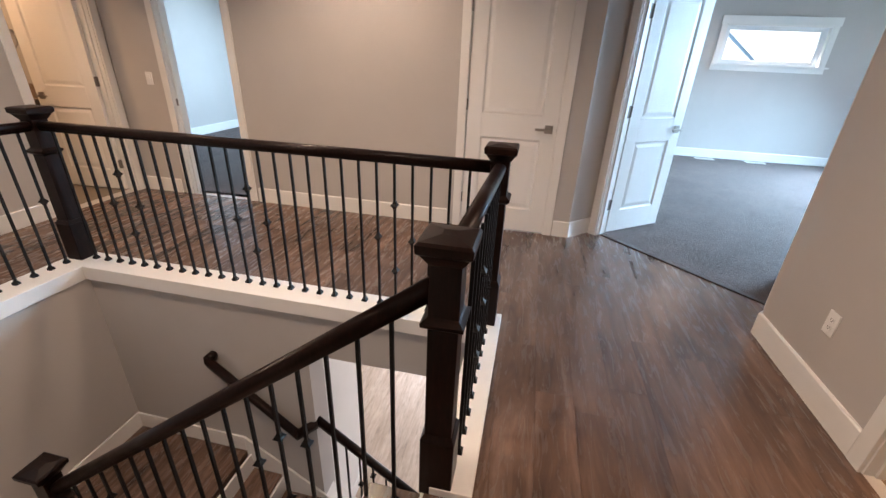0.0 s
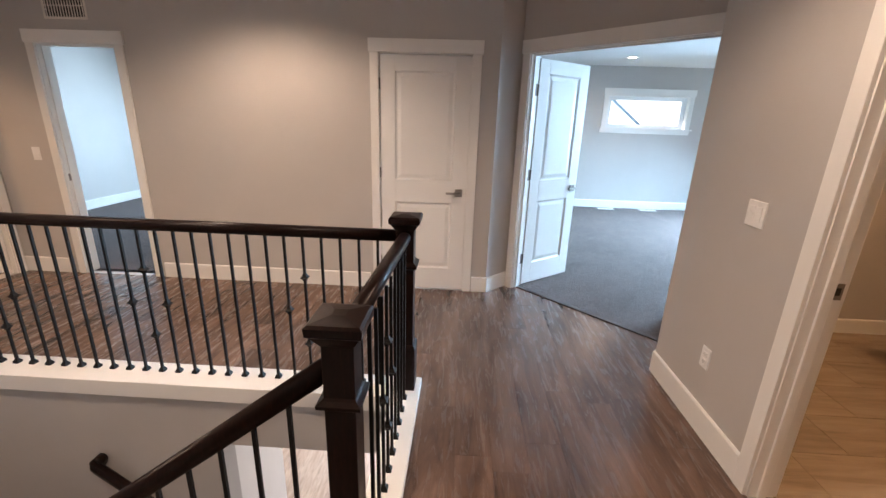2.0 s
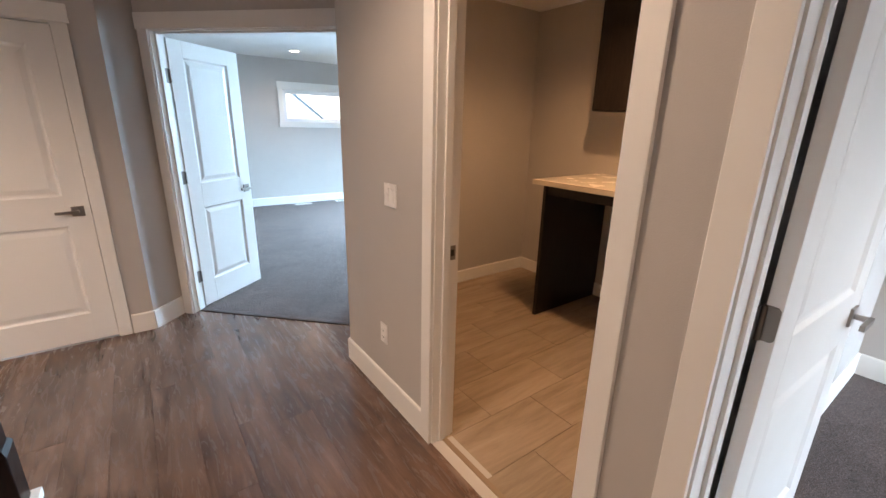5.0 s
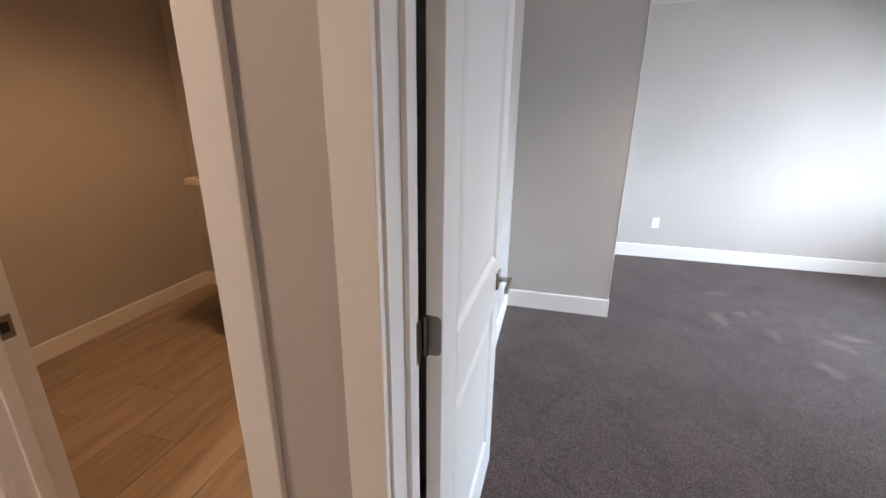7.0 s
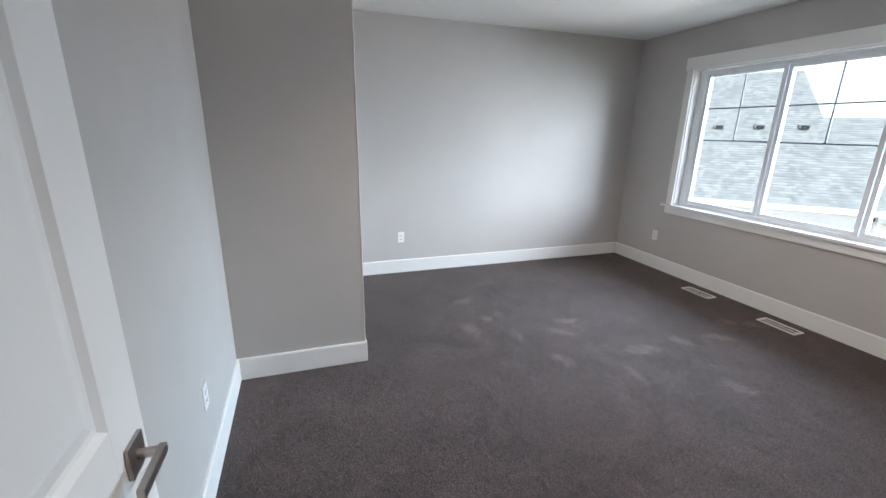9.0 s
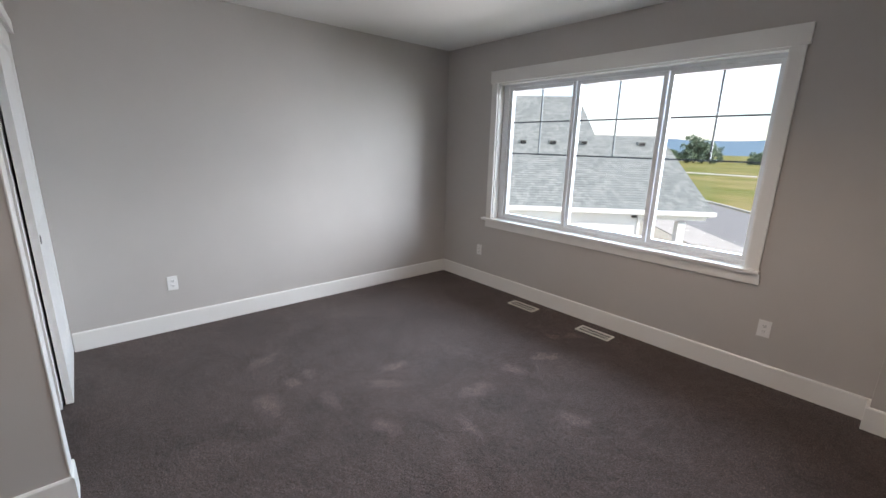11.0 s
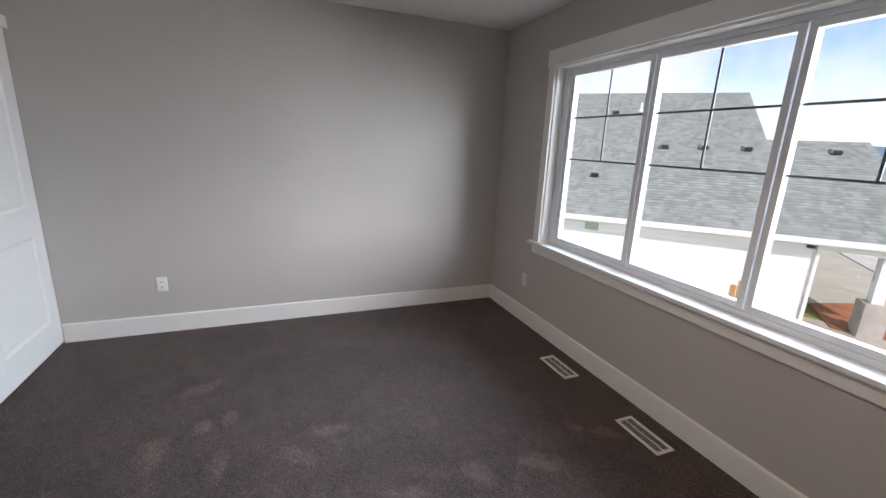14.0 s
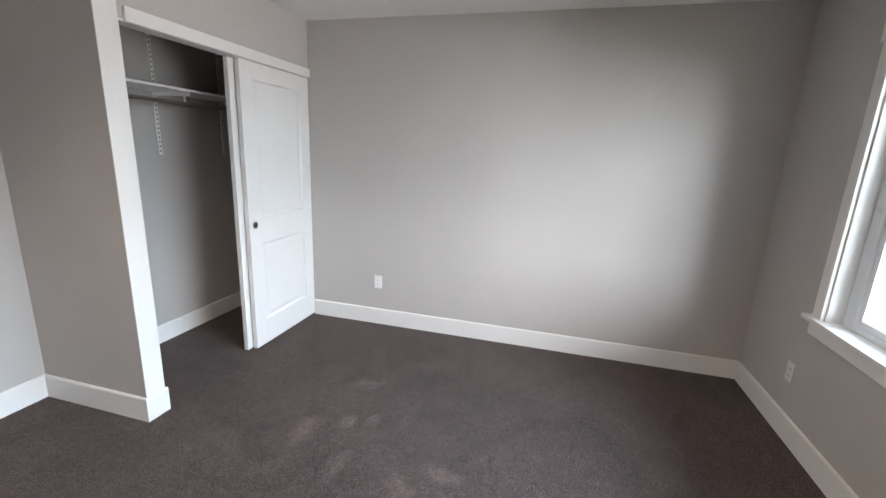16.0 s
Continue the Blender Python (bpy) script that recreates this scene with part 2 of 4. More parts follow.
def glass():
    m = bpy.data.materials.new("window_glass")
    m.use_nodes = True
    t = m.node_tree
    t.nodes.clear()
    out, mx = t.nodes.new("ShaderNodeOutputMaterial"), t.nodes.new("ShaderNodeMixShader")
    tr, gl = t.nodes.new("ShaderNodeBsdfTransparent"), t.nodes.new("ShaderNodeBsdfGlossy")
    tr.inputs[0].default_value = (0.95, 0.97, 0.97, 1)
    gl.inputs["Roughness"].default_value = 0.02
    mx.inputs[0].default_value = 0.035
    t.links.new(tr.outputs[0], mx.inputs[1])
    t.links.new(gl.outputs[0], mx.inputs[2])
    t.links.new(mx.outputs[0], out.inputs[0])
    return m


GLASS = glass()


def emitter(name, color, strength):
    m = material(name, color, 0.5)
    bsdf(m)["Emission Color"].default_value = (*color, 1)
    bsdf(m)["Emission Strength"].default_value = strength
    return m


LAMP_DISC = emitter("lamp_diffuser", (1.0, 0.86, 0.68), 6.0)


# ---------------------------------------------------------------- mesh helpers
def box(bm, x0, y0, z0, x1, y1, z1, bev=0.0, m=None):
    vs = [bm.verts.new(p) for p in ((x0, y0, z0), (x1, y0, z0), (x1, y1, z0), (x0, y1, z0), (x0, y0, z1), (x1, y0, z1), (x1, y1, z1), (x0, y1, z1))]
    fs = [bm.faces.new([vs[i] for i in f]) for f in ((0, 3, 2, 1), (4, 5, 6, 7), (0, 1, 5, 4), (1, 2, 6, 5), (2, 3, 7, 6), (3, 0, 4, 7))]
    made = vs
    if bev:
        edges = {e for f in fs for e in f.edges}
        r = bmesh.ops.bevel(bm, geom=list(edges), offset=bev, segments=2, affect="EDGES", profile=0.6)
        made = list({v for f in r["faces"] for v in f.verts} | {v for v in vs if v.is_valid})
    if m is not None:
        bmesh.ops.transform(bm, matrix=m, verts=[v for v in made if v.is_valid])
    return made


def boxed(*args, **kw):
    bm = bmesh.new()
    box(bm, *args, **kw)
    return bm


def prism(points, z0, z1, bm=None):
    bm = bm or bmesh.new()
    low = [bm.verts.new((x, y, z0)) for x, y in points]
    top = [bm.verts.new((x, y, z1)) for x, y in points]
    bm.faces.new(low[::-1])
    bm.faces.new(top)
    n = len(points)
    for i in range(n):
        bm.faces.new((low[i], low[(i + 1) % n], top[(i + 1) % n], top[i]))
    return bm


def tube(bm, a, b, r, sides=12, r2=None):
    a, b = Vector(a), Vector(b)
    m = Matrix.Translation((a + b) / 2) @ (b - a).to_track_quat("Z", "Y").to_matrix().to_4x4()
    bmesh.ops.create_cone(bm, cap_ends=True, segments=sides, radius1=r, radius2=r if r2 is None else r2, depth=(b - a).length, matrix=m)
    return bm


def mesh_of(name, bm, mat):
    me = bpy.data.meshes.new(name)
    bmesh.ops.recalc_face_normals(bm, faces=bm.faces)
    bm.to_mesh(me)
    bm.free()
    me.materials.append(mat)
    return me


def part(name, bm, mat, parent=None, label=""):
    ob = new(name, mesh_of(name, bm, mat))
    if parent is not None:
        ob.parent = parent
    if label:
        tagged(ob, label)
    return ob


def thing(name, label, category, kind="", group="", at=None):
    ob = new(name)
    ob.empty_display_size = 0.1
    if at is not None:
        ob.matrix_world = at
    return tagged(ob, label, category, group, kind)


def setting(name, bm, mat, label="", category="wall"):
    return tagged(part(name, bm, mat), label, category, kind="structure")


def wall_boxes(axis, c0, c1, s0, s1, z0, z1, openings=()):
    """A straight wall between the faces c0 and c1, from s0 to s1 along the axis, with openings (from, to, sill, head)."""
    bm = bmesh.new()

    def put(a, b, lo, hi):
        if b - a > 1e-4 and hi - lo > 1e-4:
            box(bm, *((a, c0, lo, b, c1, hi) if axis == "x" else (c0, a, lo, c1, b, hi)))

    at = s0
    for a, b, sill, head in sorted(openings):
        put(at, a, z0, z1)
        put(a, b, z0, sill)
        put(a, b, head, z1)
        at = b
    put(at, s1, z0, z1)
    return bm


# ---------------------------------------------------------------- walls, floors, ceilings
HEAD = 2.07
WN, WE, WEI, WW = 3.97, 1.655, 1.80, -3.91
C0, C1 = Vector((0.8025, 4.1675)), Vector((1.9275, 3.0425))   # the angled double doorway
setting("wall_north", wall_boxes("x", WN, WN + 0.12, -6.2, 0.605, -0.3, CEIL, [(-3.305, -2.59, 0, HEAD), (-0.395, 0.395, 0, HEAD)]), WALL, "warm grey painted hall wall")
setting("wall_east", wall_boxes("y", WE, WEI, -1.6, 0.87, -0.3, CEIL, [(-0.145, 0.705, 0, HEAD)]), WALL, "warm grey painted hall wall beside the bedroom doorway")
setting("wall_east_laundry", wall_boxes("y", WE, WE + 0.115, 0.87, 2.72, -0.3, CEIL, [(0.985, 1.815, 0, HEAD)]), WALL, "warm grey painted hall wall beside the laundry doorway")
setting("wall_west", wall_boxes("y", WW - 0.12, WW, 0.1, WN, -0.3, CEIL, [(3.15, 3.88, 0, HEAD)]), WALL, "warm grey painted hall wall beside a bathroom door")
setting("wall_corner", prism([(0.605, 3.97), (0.8025, 4.1675), (0.8874, 4.2524), (0.75, 4.39), (0.42, 4.09), (0.605, 4.09)], -0.3, CEIL), WALL, "short angled wall beside the double doorway")
setting("wall_corner_east", prism([(1.655, 2.72), (1.77, 2.72), (1.80, 2.745), (2.45, 3.395), (2.345, 3.46), (1.655, 2.77)], -0.3, CEIL), WALL, "short angled wall beside the double doorway")


def diag(s, n, z=0.0):
    """A place on the angled wall: s metres along it, n metres into the master bedroom."""
    p = C0 + (C1 - C0).normalized() * s + Vector((1, 1)).normalized() * n
    return p.x, p.y, z


DM = Matrix.Translation((C0.x, C0.y, 0)) @ Matrix.Rotation(radians(-45), 4, "Z")
bm = bmesh.new()
box(bm, 0, 0, -0.3, 0.085, 0.12, CEIL)
box(bm, 1.505, 0, -0.3, 1.591, 0.12, CEIL)
box(bm, 0.085, 0, HEAD + 0.04, 1.505, 0.12, CEIL)
bm.transform(DM)
setting("wall_angled", bm, WALL, "angled wall over the double doorway")

# bedroom
BN, BS, BE = 0.75, -3.62, 6.075
setting("wall_bedroom_north", wall_boxes("x", BN, BN + 0.12, WEI, BE + 0.12, -0.3, CEIL), WALL, "grey painted bedroom wall")
setting("wall_bedroom_east", wall_boxes("y", BE, BE + 0.12, BS - 0.16, BN, -0.3, CEIL), WALL, "grey painted bedroom wall")
WX0, WX1, WZ0, WZ1 = 2.93, 5.30, 0.775, 2.175
setting("wall_bedroom_south", wall_boxes("x", BS - 0.16, BS, WEI, BE, -0.3, CEIL, [(WX0, WX1, WZ0, WZ1)]), WALL, "grey painted bedroom wall with a wide window")
setting("wall_bedroom_jog", prism([(1.80, BS), (2.2, BS), (2.2, -3.50), (1.80, -3.50)], 0, CEIL), WALL, "shallow wall projection in the bedroom corner")
setting("wall_bedroom_west", wall_boxes("y", WEI - 0.145, WEI, -3.78, -1.6, -0.3, CEIL), WALL, "grey painted bedroom wall")
CX, CY = 4.345, -0.045
setting("wall_closet_side", prism([(CX, CY), (CX + 0.11, CY), (CX + 0.11, BN), (CX, BN)], 0, CEIL), WALL, "grey painted side wall of the closet")
setting("closet_jamb", boxed(CX - 0.003, CY - 0.006, 0.1455, CX + 0.1125, CY, CEIL, bev=0.002), TRIM, "white painted end board of the closet wall", "trim")
setting("wall_closet_head", wall_boxes("x", CY, CY + 0.11, CX + 0.11, BE, 2.15, CEIL), WALL, "grey painted wall over the closet opening")

# laundry, master, guest room, bathroom
setting("wall_laundry_north", wall_boxes("x", 3.49, 3.61, 2.36, 4.15, -0.3, CEIL), WALL, "warm grey laundry wall")
setting("wall_laundry_east", wall_boxes("y", 4.03, 4.15, 0.87, 3.49, -0.3, CEIL), WALL, "warm grey laundry wall")
setting("wall_master_north", wall_boxes("x", 8.55, 8.70, -0.5, 6.5, -0.3, CEIL, [(2.96, 4.44, 1.515, 2.09)]), WALL, "grey painted master bedroom wall with a high window")
setting("wall_master_east", wall_boxes("y", 6.3, 6.45, 3.0, 8.55, -0.3, CEIL, [(6.1, 7.9, 0.8, 2.2)]), WALL, "grey painted master bedroom wall")
setting("wall_master_south", wall_boxes("x", 3.61, 3.73, 2.30, 6.3, -0.3, CEIL), WALL, "grey painted master bedroom wall")
setting("wall_master_west", wall_boxes("y", -0.5, -0.38, 4.09, 8.55, -0.3, CEIL), WALL, "grey painted master bedroom wall")
setting("wall_guest_west", wall_boxes("y", -5.72, -5.6, 4.09, 8.3, -0.3, CEIL), WALL, "pale painted guest room wall")
setting("wall_guest_north", wall_boxes("x", 8.3, 8.42, -5.72, -0.5, -0.3, CEIL, [(-4.2, -2.6, 0.8, 2.2)]), WALL, "pale painted guest room wall")
setting("wall_bath_west", wall_boxes("y", -6.2, -6.08, 1.6, WN, -0.3, CEIL), WALL, "warm lit bathroom wall")
setting("wall_bath_south", wall_boxes("x", 1.6, 1.72, -6.2, -4.09, -0.3, CEIL), WALL, "warm lit bathroom wall")

# hall behind the camera, and the stair's side wall
setting("wall_south", wall_boxes("x", -1.72, -1.6, -0.12, WEI, -0.3, CEIL), WALL, "warm grey hall wall")
setting("wall_hall_southwest", wall_boxes("y", -0.12, 0.0, -1.6, 0.08, -0.3, CEIL), WALL, "warm grey hall wall")
setting("wall_stair_south", wall_boxes("x", 0.08, 0.20, -4.09, 0.0, -2.75, CEIL), WALL, "warm grey stair wall")

# ceilings
bm = bmesh.new()
box(bm, -6.3, -1.8, CEIL, WEI, 4.15, CEIL + 0.15)
setting("ceiling", bm, CEILING, "white painted hall ceiling", "ceiling")
setting("ceiling_bedroom", boxed(WEI, -3.9, CEIL, 6.4, 0.87, CEIL + 0.15), CEILING, "white painted bedroom ceiling", "ceiling")
setting("ceiling_laundry", boxed(WEI, 0.87, CEIL, 6.6, 4.15, CEIL + 0.15), CEILING, "white painted ceiling", "ceiling")
setting("ceiling_rooms", boxed(-5.8, 4.15, CEIL, 6.6, 8.8, CEIL + 0.15), CEILING, "white painted ceiling", "ceiling")

# floors
setting("floor_bedroom", prism([(1.74, BS), (BE, BS), (BE, BN), (1.74, BN)], -0.3, 0.0), CARPET, "brown grey cut pile carpet with footprints", "carpet")
bm = prism([(0.42, 4.15), diag(0, 0.06)[:2], diag(1.591, 0.06)[:2], (2.36, 3.55), (6.3, 3.65), (6.3, 8.55), (-0.4, 8.55), (-0.4, 4.15)], -0.3, -0.001)
setting("floor_master", bm, CARPET, "brown grey cut pile carpet", "carpet")
setting("floor_guest", boxed(-5.6, WN + 0.06, -0.3, -0.4, 8.3, 0.0), CARPET, "brown grey cut pile carpet", "carpet")
setting("floor_bath", boxed(-6.1, 1.7, -0.3, WW - 0.06, WN, -0.001), GROUT, "beige bathroom floor", "floor")
SUB = -0.010
floor = setting("floor", boxed(0.0, -1.6, -0.3, 1.72, 2.5, SUB), UNDERLAY, "brown wood-look vinyl plank hall floor", "floor")
setting("floor_landing", prism([(WW - 0.06, 2.42), (1.60, 2.42), (1.655, 2.77), diag(1.591, 0.05)[:2], diag(0, 0.05)[:2], (0.605, WN), (WW - 0.06, WN + 0.05)], -0.3, SUB - 0.002), UNDERLAY, "brown wood-look vinyl plank hall floor", "floor")
setting("floor_side", boxed(WW, 0.2, -0.3, -2.86, 2.42, SUB - 0.001), UNDERLAY, "brown wood-look vinyl plank hall floor", "floor")
floor_laundry = setting("floor_laundry", prism([(1.725, 0.87), (4.03, 0.87), (4.03, 3.49), (2.40, 3.49), (1.725, 2.75)], -0.3, SUB), GROUT, "beige wood-look tile floor", "floor")

# stairwell walls and the floor below
LOW = -2.75
setting("wall_well_west", wall_boxes("y", -2.95, -2.75, 0.2, 2.32, LOW, -0.02), WALL, "grey stairwell wall below the railing")
setting("wall_well_north", wall_boxes("x", 2.32, 2.50, -2.95, 0.0, LOW, -0.02, [(-1.1, 0.0, LOW, -0.40)]), WALL, "grey stairwell wall below the railing")
setting("wall_well_east", wall_boxes("y", 0.0, 0.14, 0.0, 2.32, LOW, -0.02), WALL, "grey wall under the hall edge")
setting("wall_lower", wall_boxes("y", -1.28, -1.16, 2.50, 3.25, LOW, -0.40), TRIM, "white painted wall end on the lower floor")
setting("ceiling_lower", boxed(-6.2, 2.5, -0.42, 3.0, 7.6, -0.31), CEILING, "white ceiling of the lower floor", "ceiling")
setting("floor_lower", boxed(-6.2, 0.0, LOW - 0.2, 3.0, 7.6, LOW - 0.006), PALE_PLANK, "pale wood-look plank floor below", "floor")
setting("wall_lower_north", wall_boxes("x", 7.5, 7.62, -6.2, 3.0, LOW, -0.4, [(-2.0, 1.0, -2.3, -0.5)]), WALL, "pale wall on the lower floor")
setting("wall_lower_east", wall_boxes("y", 3.0, 3.12, 0.0, 7.6, LOW, -0.3), WALL, "pale wall on the lower floor")
setting("wall_lower_west", wall_boxes("y", -6.2, -6.08, 0.0, 7.6, LOW, -0.3), WALL, "pale wall on the lower floor")
setting("wall_lower_south", wall_boxes("x", 2.32, 2.5, 0.0, 3.0, LOW, -0.3), WALL, "pale wall on the lower floor")


# ---------------------------------------------------------------- trim
def baseboard(a, b, h=0.145, t=0.015, z=0.0, back=0.0):
    """A board along the wall from a to b, standing on the left of that line."""
    a, b = Vector(a), Vector(b)
    d = (b - a)
    m = Matrix.Translation((a.x, a.y, z)) @ Matrix.Rotation(math.atan2(d.y, d.x), 4, "Z")
    bm = bmesh.new()
    prof = [(0, 0), (t, 0), (t, h - 0.008), (t - 0.006, h), (0, h)]
    e0 = [bm.verts.new((-back, y, w)) for y, w in prof]
    e1 = [bm.verts.new((d.length + back, y, w)) for y, w in prof]
    bm.faces.new(e0)
    bm.faces.new(e1[::-1])
    for i in range(5):
        bm.faces.new((e0[i], e0[(i + 1) % 5], e1[(i + 1) % 5], e1[i]))
    bm.transform(m)
    return tagged(part("baseboard", bm, TRIM), "white painted flat baseboard", "baseboard", "baseboards", "structure")


T = 0.0725
for a, b in (
    ((-2.59 + T + 0.02, WN), (-0.395 - T - 0.02, WN)), ((WW, WN), (-3.33 - T - 0.02, WN)), ((0.395 + T, WN), (0.605, WN)),
):
    baseboard(b, a)
baseboard((0.8025, 4.1675), (0.605, 3.97), back=0.006)
baseboard((WE, 1.815 + T), (WE, 2.77), back=0.006)
baseboard((WE, 0.705 + T), (WE, 0.985 - T))
baseboard((WE, -1.6), (WE, -0.145 - T))
baseboard((1.655, 2.77), (1.9275, 3.0425), back=0.006)
baseboard((WW, 3.15 - T), (WW, 0.2))
# bedroom
baseboard((BE, BS + 0.015), (BE, CY - 0.002))
baseboard((2.2, BS), (BE, BS))
baseboard((2.2, -3.50), (2.2, BS + 0.015), back=0.0)
baseboard((1.80, -3.50), (2.2, -3.50), back=0.015)
baseboard((WEI, -0.145 - T), (WEI, -3.50))
baseboard((CX, BN), (WEI + 0.01, BN))
baseboard((CX, CY), (CX, BN - 0.015), back=0.0)
baseboard((CX + 0.11, CY), (CX, CY), back=0.015)
baseboard((BE, BN), (CX + 0.11, BN))
# laundry, master, guest room
baseboard((4.03, 3.49), (2.40, 3.49), h=0.12)
baseboard((4.03, 0.87), (4.03, 3.475), h=0.12)
baseboard((6.3, 8.55), (-0.38, 8.55))
baseboard((-5.6, 8.3), (-5.6, 4.09))
baseboard((-0.5, 8.3), (-5.6, 8.3))


def door_frame(name, m, w, wall, head=2.052, casing_a=True, casing_b=True, stop=0.05, stop_from=0):
    """Jambs, stops and flat casings of a doorway; local x across the opening from its first jamb, y through the wall."""
    f = thing(name, "white painted flat door casing and jamb", "door frame", "structure", at=m)
    j = 0.016
    part("jamb", boxed(-j, 0.0, 0, 0, wall, head + j), TRIM, f)
    part("jamb", boxed(w, 0.0, 0, w + j, wall, head + j), TRIM, f)
    part("head_jamb", boxed(0, 0.0, head, w, wall, head + j), TRIM, f)
    if stop:
        s0, s1 = stop, stop + 0.035
        part("stop", boxed(0, s0, 0, 0.011, s1, head, bev=0.002), TRIM, f)
        part("stop", boxed(w - 0.011, s0, 0, w, s1, head, bev=0.002), TRIM, f)
        part("stop", boxed(0.011, s0, head - 0.011, w - 0.011, s1, head), TRIM, f)
    for on, y0, y1 in ((casing_a, -0.018, 0.0), (casing_b, wall, wall + 0.018)):
        if on:
            part("casing", boxed(-0.078, y0, 0, -0.006, y1, head + 0.006, bev=0.003), TRIM, f)
            part("casing", boxed(w + 0.006, y0, 0, w + 0.078, y1, head + 0.006, bev=0.003), TRIM, f)
            part("head_casing", boxed(-0.09, min(y0, y1 - 0.022), head + 0.006, w + 0.09, max(y1, y0 + 0.022), head + 0.108, bev=0.003), TRIM, f)
    return f


def placed(x, y, deg):
    return Matrix.Translation((x, y, 0)) @ Matrix.Rotation(radians(deg), 4, "Z")


door_frame("door_frame_1", placed(-0.38, WN, 0), 0.76, 0.12, stop=0.040)
door_frame("door_frame_2", placed(-3.29, WN, 0), 0.685, 0.12, stop=0.04)
door_frame("door_frame_3", placed(WE, 1.80, -90), 0.80, 0.115, stop=0.04)
door_frame("door_frame_4", placed(WE, 0.69, -90), 0.82, 0.145, stop=0.066)
door_frame("door_frame_5", DM @ placed(0.10, 0, 0), 1.39, 0.12, head=2.092, stop=0.04)
door_frame("door_frame_6", placed(WW, 3.166, 90), 0.70, 0.12, stop=0.04)


# ---------------------------------------------------------------- doors
def loft(bm, rings):
    rows = [[bm.verts.new(p) for p in ring] for ring in rings]
    for a, b in zip(rows, rows[1:]):
        for i in range(4):
            bm.faces.new((a[i], a[(i + 1) % 4], b[(i + 1) % 4], b[i]))
    bm.faces.new(rows[-1])


def plate(bm, y, s, z, depth=0.033, half=0.045, r=0.012):
    """A hinge leaf on a door's edge: square at the knuckle, rounded at its far corners."""
    ring = [(y, z - half)]
    for cz, a0 in ((z - half + r, -90), (z + half - r, 0)):
        for k in range(5):
            a = radians(a0 + 22.5 * k)
            ring.append((y + s * (depth - r + r * math.cos(a)), cz + r * math.sin(a)))
    ring.append((y, z + half))
    back = [bm.verts.new((0.0, u, w)) for u, w in ring]
    face = [bm.verts.new((-0.0025, u, w)) for u, w in ring]
    bm.faces.new(face)
    bm.faces.new(back[::-1])
    for i in range(len(ring)):
        j = (i + 1) % len(ring)
        bm.faces.new((back[i], back[j], face[j], face[i]))


def door_leaf(name, m, w, label, h=2.04, t=0.035, handle=True, hinges=True, flip=False, open_deg=90, category="door"):
    """A two-panel moulded door; local x from the hinge edge, y through the leaf (0 to t)."""
    d = thing(name, label, category, "structure", at=m)
    st = 0.125 if w > 0.65 else 0.11
    z0 = 0.012
    spans = ((0.215, 0.835), (1.03, h - 0.115))
    bm = bmesh.new()
    box(bm, 0, 0, z0, st, t, h, bev=0.002)
    box(bm, w - st, 0, z0, w, t, h, bev=0.002)
    for lo, hi in ((z0, spans[0][0]), (spans[0][1], spans[1][0]), (spans[1][1], h)):
        box(bm, st, 0, lo, w - st, t, hi)
    part("leaf", bm, DOOR, d)
    for lo, hi in spans:
        bm = bmesh.new()
        for face, s in ((0.0, 1), (t, -1)):
            rings = []
            for inset, depth in ((0, 0.0), (0.012, 0.010), (0.022, 0.011), (0.052, 0.004), (0.06, 0.004)):
                y = face + s * depth
                rings.append([(st + inset, y, lo + inset), (w - st - inset, y, lo + inset), (w - st - inset, y, hi - inset), (st + inset, y, hi - inset)])
            loft(bm, rings)
        part("panel", bm, DOOR, d)
    if hinges:
        for z in (0.28, 1.09, 1.82):
            bm = bmesh.new()
            y = t if flip else 0.0
            tube(bm, (-0.006, y, z - 0.045), (-0.006, y, z + 0.045), 0.0065)
            s = -1 if flip else 1
            plate(bm, y, s, z)
            for k in (-0.03, 0.0, 0.03):
                tube(bm, (-0.0026, y + s * (0.014 if k else 0.022), z + k), (-0.0034, y + s * (0.014 if k else 0.022), z + k), 0.0035, 10)
            part("hinge", bm, STEEL, d, "satin steel butt hinge")
    if handle:
        for s, y in ((-1, 0.0), (1, t)):
            hd = part("handle", boxed(w - 0.098, min(y, y + s * 0.009), 0.898, w - 0.032, max(y, y + s * 0.009), 0.964, bev=0.002), NICKEL, d, "square satin nickel lever handle")
            bm = bmesh.new()
            tube(bm, (w - 0.065, y + s * 0.008, 0.931), (w - 0.065, y + s * 0.052, 0.931), 0.010)
            box(bm, w - 0.175, min(y + s * 0.042, y + s * 0.056), 0.921, w - 0.055, max(y + s * 0.042, y + s * 0.056), 0.941, bev=0.002)
            part("lever", bm, NICKEL, hd)
        part("latch", boxed(w - 0.0005, t / 2 - 0.011, 0.90, w + 0.0012, t / 2 + 0.011, 0.96), STEEL, d)
    return d


door_leaf("door_1", placed(-0.377, WN + 0.002, 0), 0.754, "closed white two-panel door in the hall")
door_leaf("door_2", placed(1.832, 0.686, 0) @ Matrix.Rotation(radians(-1.5), 4, "Z") @ Matrix.Translation((0, -0.037, 0)), 0.81, "white two-panel bedroom door standing wide open", flip=True)
p = diag(0.105, 0.115)
door_leaf("door_3", Matrix.Translation(p) @ Matrix.Rotation(radians(38.5), 4, "Z") @ Matrix.Translation((0.012, 0, 0)), 0.683, "white two-panel master bedroom door standing open", h=2.075)
p = diag(1.485, 0.115)
door_leaf("door_4", Matrix.Translation(p) @ Matrix.Rotation(radians(52), 4, "Z") @ Matrix.Translation((0, -0.035, 0)), 0.695, "white two-panel master bedroom door folded open", h=2.075, flip=True, handle=True)
